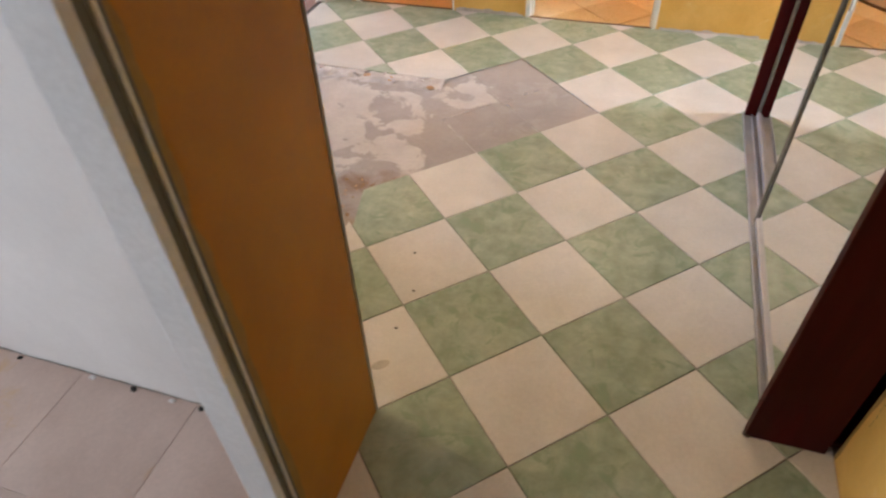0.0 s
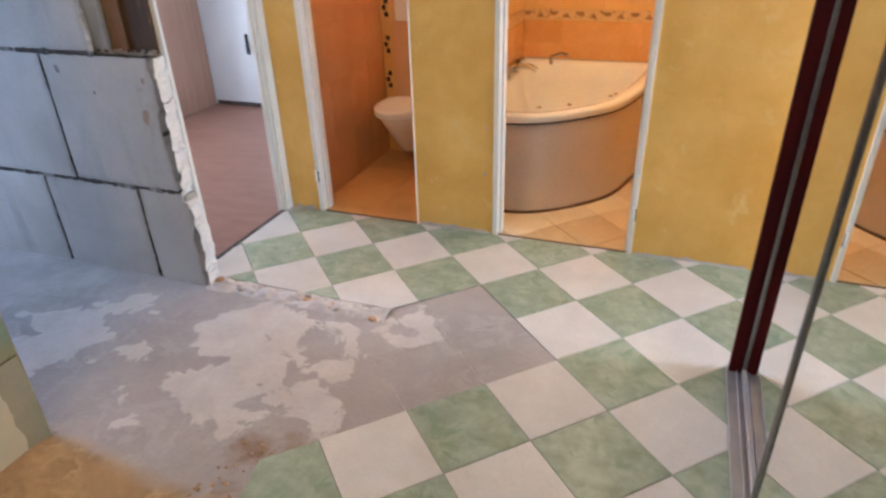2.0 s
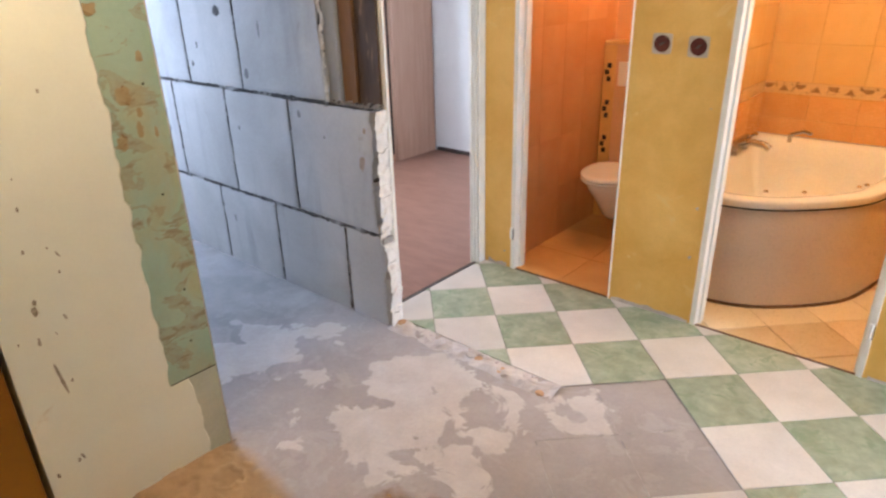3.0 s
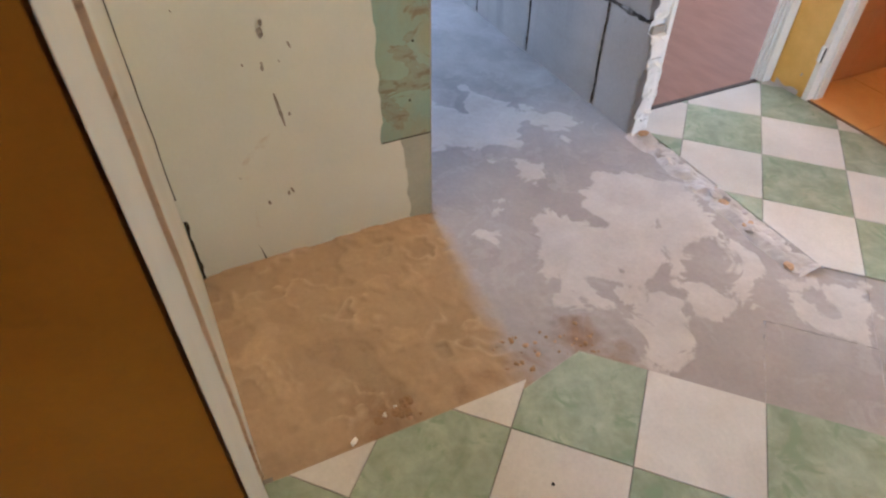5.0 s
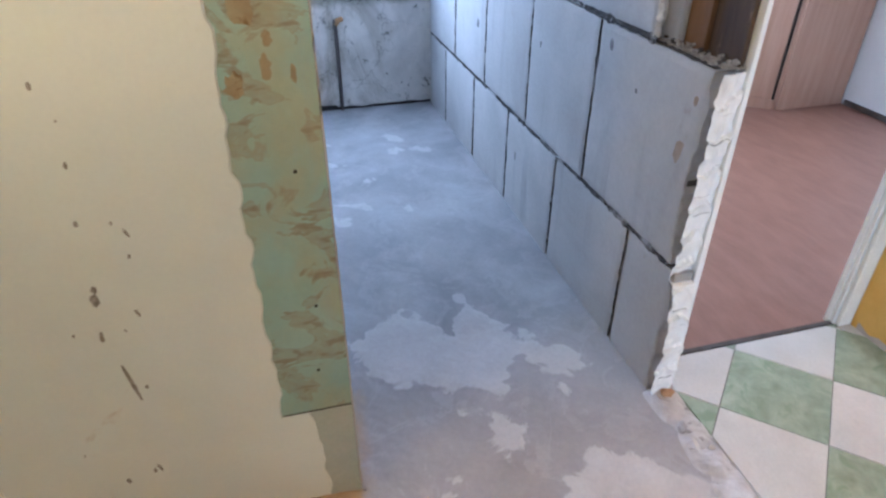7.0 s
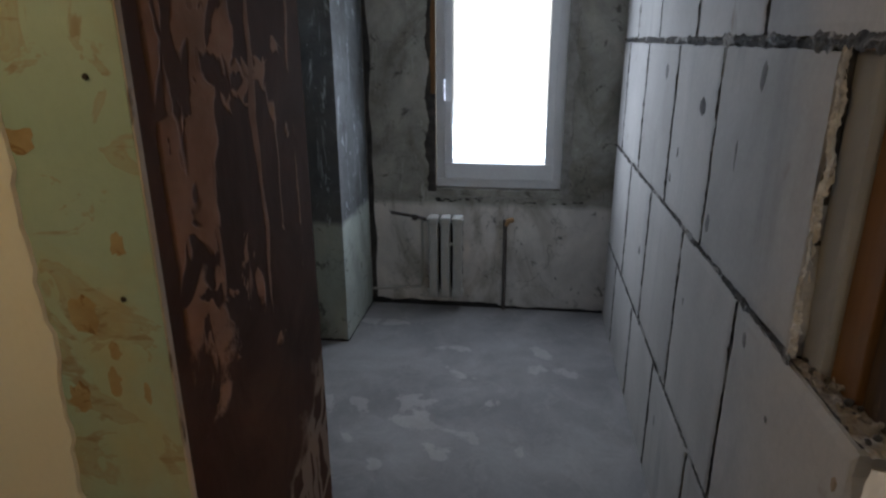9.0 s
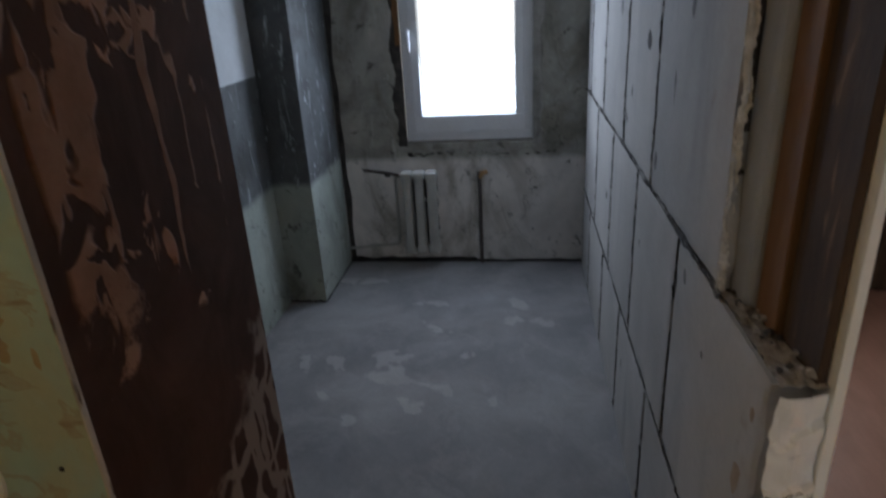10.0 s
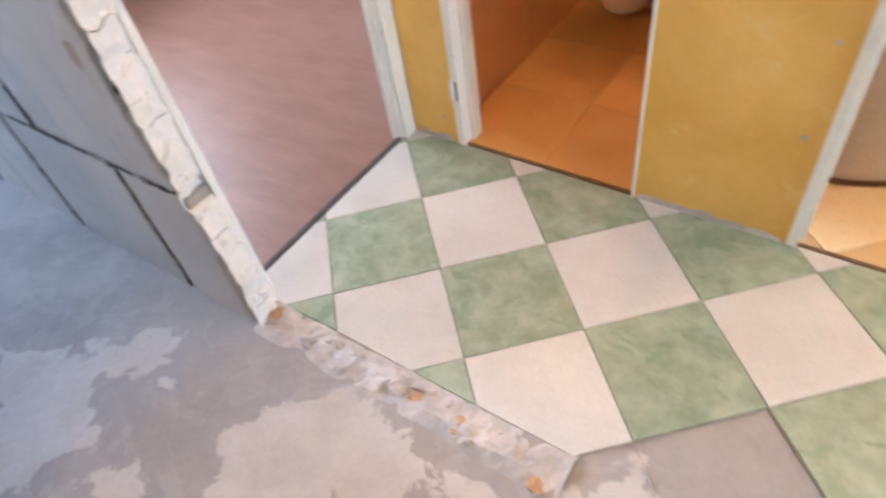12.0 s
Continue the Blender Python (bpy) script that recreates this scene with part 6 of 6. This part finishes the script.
part("reveal_timber", sheet(4, 40, lambda a, b: (FAR_X + 0.016 + 0.003 * n3(5 * a, 9 * b), 1.682 - a * (0.030 + 0.012 * n3(0, 7 * b)), 1.42 + 0.86 * b)), M["wood"], window_wall, "brown raw wood strip beside the window")
part("torn_reveal", sheet(6, 70, reveal_place(1.682, 1)), M["mortar"], window_wall, "torn dark edge beside the window")
part("torn_reveal", sheet(6, 70, reveal_place(2.476, -1)), M["plaster_grey"], window_wall, "rough grey edge beside the window")
part("rough_sill", sheet(50, 6, lambda a, b: (FAR_X + 0.004 - 0.05 * (1 - b), 1.65 + 0.85 * a, 0.826 - 0.06 * b + 0.01 * n3(20 * a, 5 * b))), M["plaster_grey"], window_wall, "rough plaster under the window")
part("floor_gap", sheet(80, 2, lambda a, b: (FAR_X + 0.006, 1.225 + 1.575 * a, -0.016 + (0.028 + 0.016 * (a < 0.56) + 0.016 * n3(14 * a, 1)) * b)), M["dark"], window_wall)
# ragged dark strip up the corner beside the chimney breast
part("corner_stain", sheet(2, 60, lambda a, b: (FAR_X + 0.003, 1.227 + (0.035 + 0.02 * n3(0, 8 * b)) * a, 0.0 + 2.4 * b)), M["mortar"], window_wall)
chim = by_name["chimney_breast"]
part("floor_gap", sheet(40, 2, lambda a, b: (-4.407, 1.0 + 0.225 * a, -0.016 + (0.022 + 0.012 * n3(9 * a, 2)) * b)), M["dark"], chim)
part("floor_gap", sheet(60, 2, lambda a, b: (-5.02 + 0.61 * a, 1.2275, -0.016 + (0.022 + 0.012 * n3(14 * a, 3)) * b)), M["dark"], chim)
M["white_wall_dirty"] = surface("dirty_white_paint", (0.46, 0.47, 0.47), (0.62, 0.63, 0.63), 3.0, 0.8, 0.15, stain=(0.28, 0.27, 0.25), stain_at=0.64, stain_scale=5, soft=0.12)
south = by_name["wall_kitchen_south"]
part("white_paint", box(-4.40, -2.46, 1.001, 1.005, 1.345, CEIL), M["white_wall_dirty"], south, "white painted upper wall")
tagged(link_mesh("vent_box", box(-4.40, -4.30, 1.006, 1.225, 2.03, 2.30, 0.006), M["pvc"]), "white box under the kitchen ceiling", "vent box")

# cracks across the broken end
rng = random.Random(21)
for k in range(11):
    z = 0.06 + 1.03 * (k + 0.8 * rng.random()) / 11
    y0, y1 = BLOCK_Y + rng.uniform(0.0, 0.02), BLOCK_Y + rng.uniform(0.045, 0.07)
    pts = []
    for q in range(6):
        y, zz = y0 + (y1 - y0) * q / 5, z + 0.012 * n3(q * 0.6, k * 3.3) + 0.006 * q / 5
        pts.append((broken_end((y - BLOCK_Y + 0.002) / 0.074, (zz + 0.005) / 1.125)[0] - 0.0005, y, zz))
    part("crack", tube(pts, 0.0006 if k % 3 else 0.0013), M["mortar"], block_wall)

# scars on the block wall
M["block_stain"] = surface("brown_damp_stain", (0.25, 0.175, 0.11), (0.37, 0.30, 0.23), 14.0, 0.9, 0.3)
M["smudge"] = surface("grey_damp_smudge", (0.12, 0.115, 0.11), (0.25, 0.24, 0.225), 18.0, 0.95, 0.5)
SCARS = ((-3.16, 1.54, 0.055, 0.060, "mortar"), (-2.95, 1.22, 0.030, 0.060, "smudge"), (-2.66, 1.66, 0.028, 0.075, "smudge"), (-3.42, 1.35, 0.014, 0.05, "mortar"), (-3.50, 1.24, 0.016, 0.04, "mortar"),
         (-2.06, 0.86, 0.024, 0.085, "block_stain"), (-2.03, 1.02, 0.014, 0.035, "block_stain"), (-3.10, 0.90, 0.012, 0.04, "smudge"), (-2.52, 1.05, 0.022, 0.055, "smudge"), (-3.75, 1.62, 0.03, 0.06, "smudge"),
         (-2.78, 1.45, 0.012, 0.09, "smudge"), (-3.95, 0.80, 0.03, 0.05, "smudge"), (-4.4, 1.0, 0.03, 0.07, "smudge"), (-3.3, 0.30, 0.014, 0.05, "smudge"), (-2.33, 0.95, 0.012, 0.02, "smudge"))
for k, (x, z, rx, rz, mt) in enumerate(SCARS):
    part("scar", moved(lump(k * 5.1 + 2, 1.0), Matrix.Translation((x, BLOCK_Y - 0.0002, z)) @ Matrix.Diagonal((rx, 0.003, rz, 1))), M[mt], block_wall)

# crumbs torn up along the tile edge, and a clod beside it
rng = random.Random(17)
for k in range(64):
    c = part("crumb", lump(k * 2.1 + 5, rng.choice((0.004, 0.006, 0.009, 0.014)), 0.5), M["clod"] if k % 4 else M["brick"], screed)
    t = rng.random()
    if k % 3:
        c.location = (-1.13 + 0.11 * t + rng.gauss(0, 0.025), 1.64 + 0.36 * t + rng.gauss(0, 0.02), -0.003)
    else:
        c.location = (-1.0 - rng.uniform(0.0, 0.05), rng.uniform(1.15, 1.75), -0.003)
    c.rotation_euler = (0, 0, 6 * rng.random())
for k in range(14):
    c = part("clod", lump(k * 3.3 + 2, 0.014 + 0.006 * (k % 3), 0.55), M["clod"] if k % 3 else M["crumb"], screed)
    c.location = (-1.045 + rng.uniform(-0.022, 0.022), 1.305 + rng.uniform(-0.055, 0.055), 0.002)

# bits lying about
rng = random.Random(12)
for k in range(12):
    c = tagged(link_mesh("plaster_chip", lump(k * 1.9 + 40, rng.uniform(0.006, 0.018), 0.5), M["glue"] if k % 3 == 0 else M["plaster_break"]), "small broken chip of plaster on the bare screed", "debris", "chips on the screed")
    c.location = (rng.uniform(-1.12, -1.0), rng.uniform(1.12, 1.62), -0.001) if k < 8 else (rng.uniform(-1.6, -1.2), rng.uniform(1.0, 1.9), -0.002)
    c.rotation_euler = (0, 0, 6 * rng.random())
for k, x in enumerate((-1.72, -1.44, -1.29, -1.15, -1.05)):
    c = tagged(link_mesh("plaster_chip", lump(k * 2.9 + 90, 0.016, 0.5), M["dark"] if k % 2 == 0 else M["white_wall"]), "small chip lying at the side room wall", "debris", "chips in the side room")
    c.location = (x, 0.793, 0.009)
structure(link_mesh("side_room_gap", sheet(60, 1, lambda a, b: (-2.2 + 1.5 * a, 0.8045, 0.004 + b * (0.012 + 0.010 * n3(16 * a, 2)))), M["plaster_grey"]), "grey open gap under the white wall", "trim")


# ---- floor tiles of the hall ----
P = 1 / 3
C = P / math.sqrt(2)
TX, TY = -0.391, 2.054
MISSING = {(1, 1), (1, 2), (0, 1), (0, 2), (-1, 1), (-1, 2), (-2, 1), (-2, 2), (-2, 3), (-3, 1), (-3, 2)}


def clip(poly, nx, ny, d):
    """Keeps the part of a polygon where nx * x + ny * y >= d."""
    out = []
    for k, p in enumerate(poly):
        q = poly[(k + 1) % len(poly)]
        a, b = nx * p[0] + ny * p[1] - d, nx * q[0] + ny * q[1] - d
        if a >= 0:
            out.append(p)
        if a * b < 0:
            t = a / (a - b)
            out.append((p[0] + (q[0] - p[0]) * t, p[1] + (q[1] - p[1]) * t))
    return out


def tile_solid(poly):
    """A tile of that outline with a small bevelled top edge, round its own middle."""
    cx, cy = sum(p[0] for p in poly) / len(poly), sum(p[1] for p in poly) / len(poly)
    bm = bmesh.new()
    rings = []
    for inset, z in ((0.0, -0.012), (0.0, -0.0018), (0.0018, 0.0)):
        ring = []
        for x, y in poly:
            r = math.hypot(x - cx, y - cy) or 1
            ring.append(bm.verts.new(((x - cx) * (1 - inset / r), (y - cy) * (1 - inset / r), z)))
        rings.append(ring)
    for a, b in zip(rings, rings[1:]):
        for k in range(len(poly)):
            j = (k + 1) % len(poly)
            bm.faces.new((a[k], a[j], b[j], b[k]))
    bm.faces.new(rings[-1])
    return bm, (cx, cy)


hall_floor = structure(link_mesh("hall_floor", wall_with_openings("y", 0, 1, 0, 1, 0, 1, []), M["grout"]), "checkered hall floor of green and ivory tiles laid diagonally", "floor")
hall_floor.data.clear_geometry()
fm = bmesh.new()
box(-1.0, 0.60, -1.45, 0.95, -0.03, -0.0035, bm=fm)
box(-0.98, 0.60, 0.95, 1.62, -0.03, -0.0035, bm=fm)
for poly in ([(-0.98, 1.62), (0.60, 1.62), (0.60, 2.83), (-0.156, 2.761), (-0.862, 2.054)], [(-0.63, 3.23), (-0.156, 2.761), (0.60, 2.83), (0.60, 3.78), (-0.63, 3.78)], [(-2.07, 2.905), (-0.955, 2.905), (-0.627, 3.233), (-0.63, 3.78), (-2.07, 3.78)]):
    pm = prism(poly, -0.03, -0.0035)
    tmp = bpy.data.meshes.new("tmp")
    pm.to_mesh(tmp)
    pm.free()
    fm.from_mesh(tmp)
    bpy.data.meshes.remove(tmp)
box(0.60, 2.8, 2.93, 3.78, -0.03, -0.0035, bm=fm)
box(0.60, 1.15, 1.15, 2.93, -0.03, -0.0035, bm=fm)
fm.to_mesh(hall_floor.data)
fm.free()
full_mesh = {}
for i in range(-9, 14):
    for j in range(-9, 12):
        if (i, j) in MISSING:
            continue
        g = 0.0014
        poly = [(TX + C * (a - b), TY + C * (a + b)) for a, b in ((i + g / P, j + g / P), (i + 1 - g / P, j + g / P), (i + 1 - g / P, j + 1 - g / P), (i + g / P, j + 1 - g / P))]
        area = P * P
        cx, cy = TX + C * (i - j), TY + C * (i + j + 1)
        cut = list(poly)
        cut = clip(cut, 0, -1, -(BATH_Y - 0.002))
        if cy > 2.45 and cx < -0.95:
            cut = clip(cut, 0.03 * n3(i, j), 1, 2.895 - 0.03 * n3(i, j))
            cut = clip(cut, 1, 0, -2.064)
        elif cy < 2.46 and cy > 0.86:
            cut = clip(cut, 1, 0.22 * (1 if cy > 1.75 else 0), -0.985 + 0.22 * (1.80 if cy > 1.75 else 0) + 0.012 * n3(i, j, 3))
        elif cy <= 0.86:
            cut = clip(cut, 1, 0, -0.56)
        if cx > 0.4 and cy < 1.4:
            cut = clip(cut, -1, 0, -0.668)
        elif cx > 0.7 and cy < 2.95:
            continue
        if cy > 2.9 and cx > 0.9:
            cut = clip(cut, 0, 1, 2.932)
        cut = clip(clip(cut, -1, 0, -2.79), 0, 1, -1.448)
        if len(cut) < 3:
            continue
        mat = M["white_tile"] if (i + j) % 2 else M["green_tile"]
        whole = len(cut) == 4 and all(math.dist(p, q) < 1e-6 for p, q in zip(cut, poly))
        if whole and mat.name in full_mesh:
            ob = new("tile", full_mesh[mat.name])
            ob.location = (cx, cy, 0)
        else:
            bm, mid = tile_solid(cut)
            ob = link_mesh("tile", bm, mat)
            ob.location = (*mid, 0)
            if whole:
                full_mesh[mat.name] = ob.data
        ob.location.z += 0.0006 * n3(i * 1.3, j * 1.7, 5)
        ob.parent = hall_floor
part("smudge", moved(lathe([(0.030, 0), (0.022, 0.0006)], 14, 0.55), Matrix.Translation((-0.608, 1.093, 0.0006)) @ Matrix.Rotation(0.7, 4, "Z")), M["smear"], hall_floor, "grey smear on an ivory tile")
for x, y in ((-0.675, 1.60), (-0.615, 1.417), (-0.614, 1.245)):
    part("drill_hole", moved(lathe([(0.006, 0), (0.005, 0.0012)], 9, 0.8), Matrix.Translation((x, y, 0.0004))), M["dark"], hall_floor)
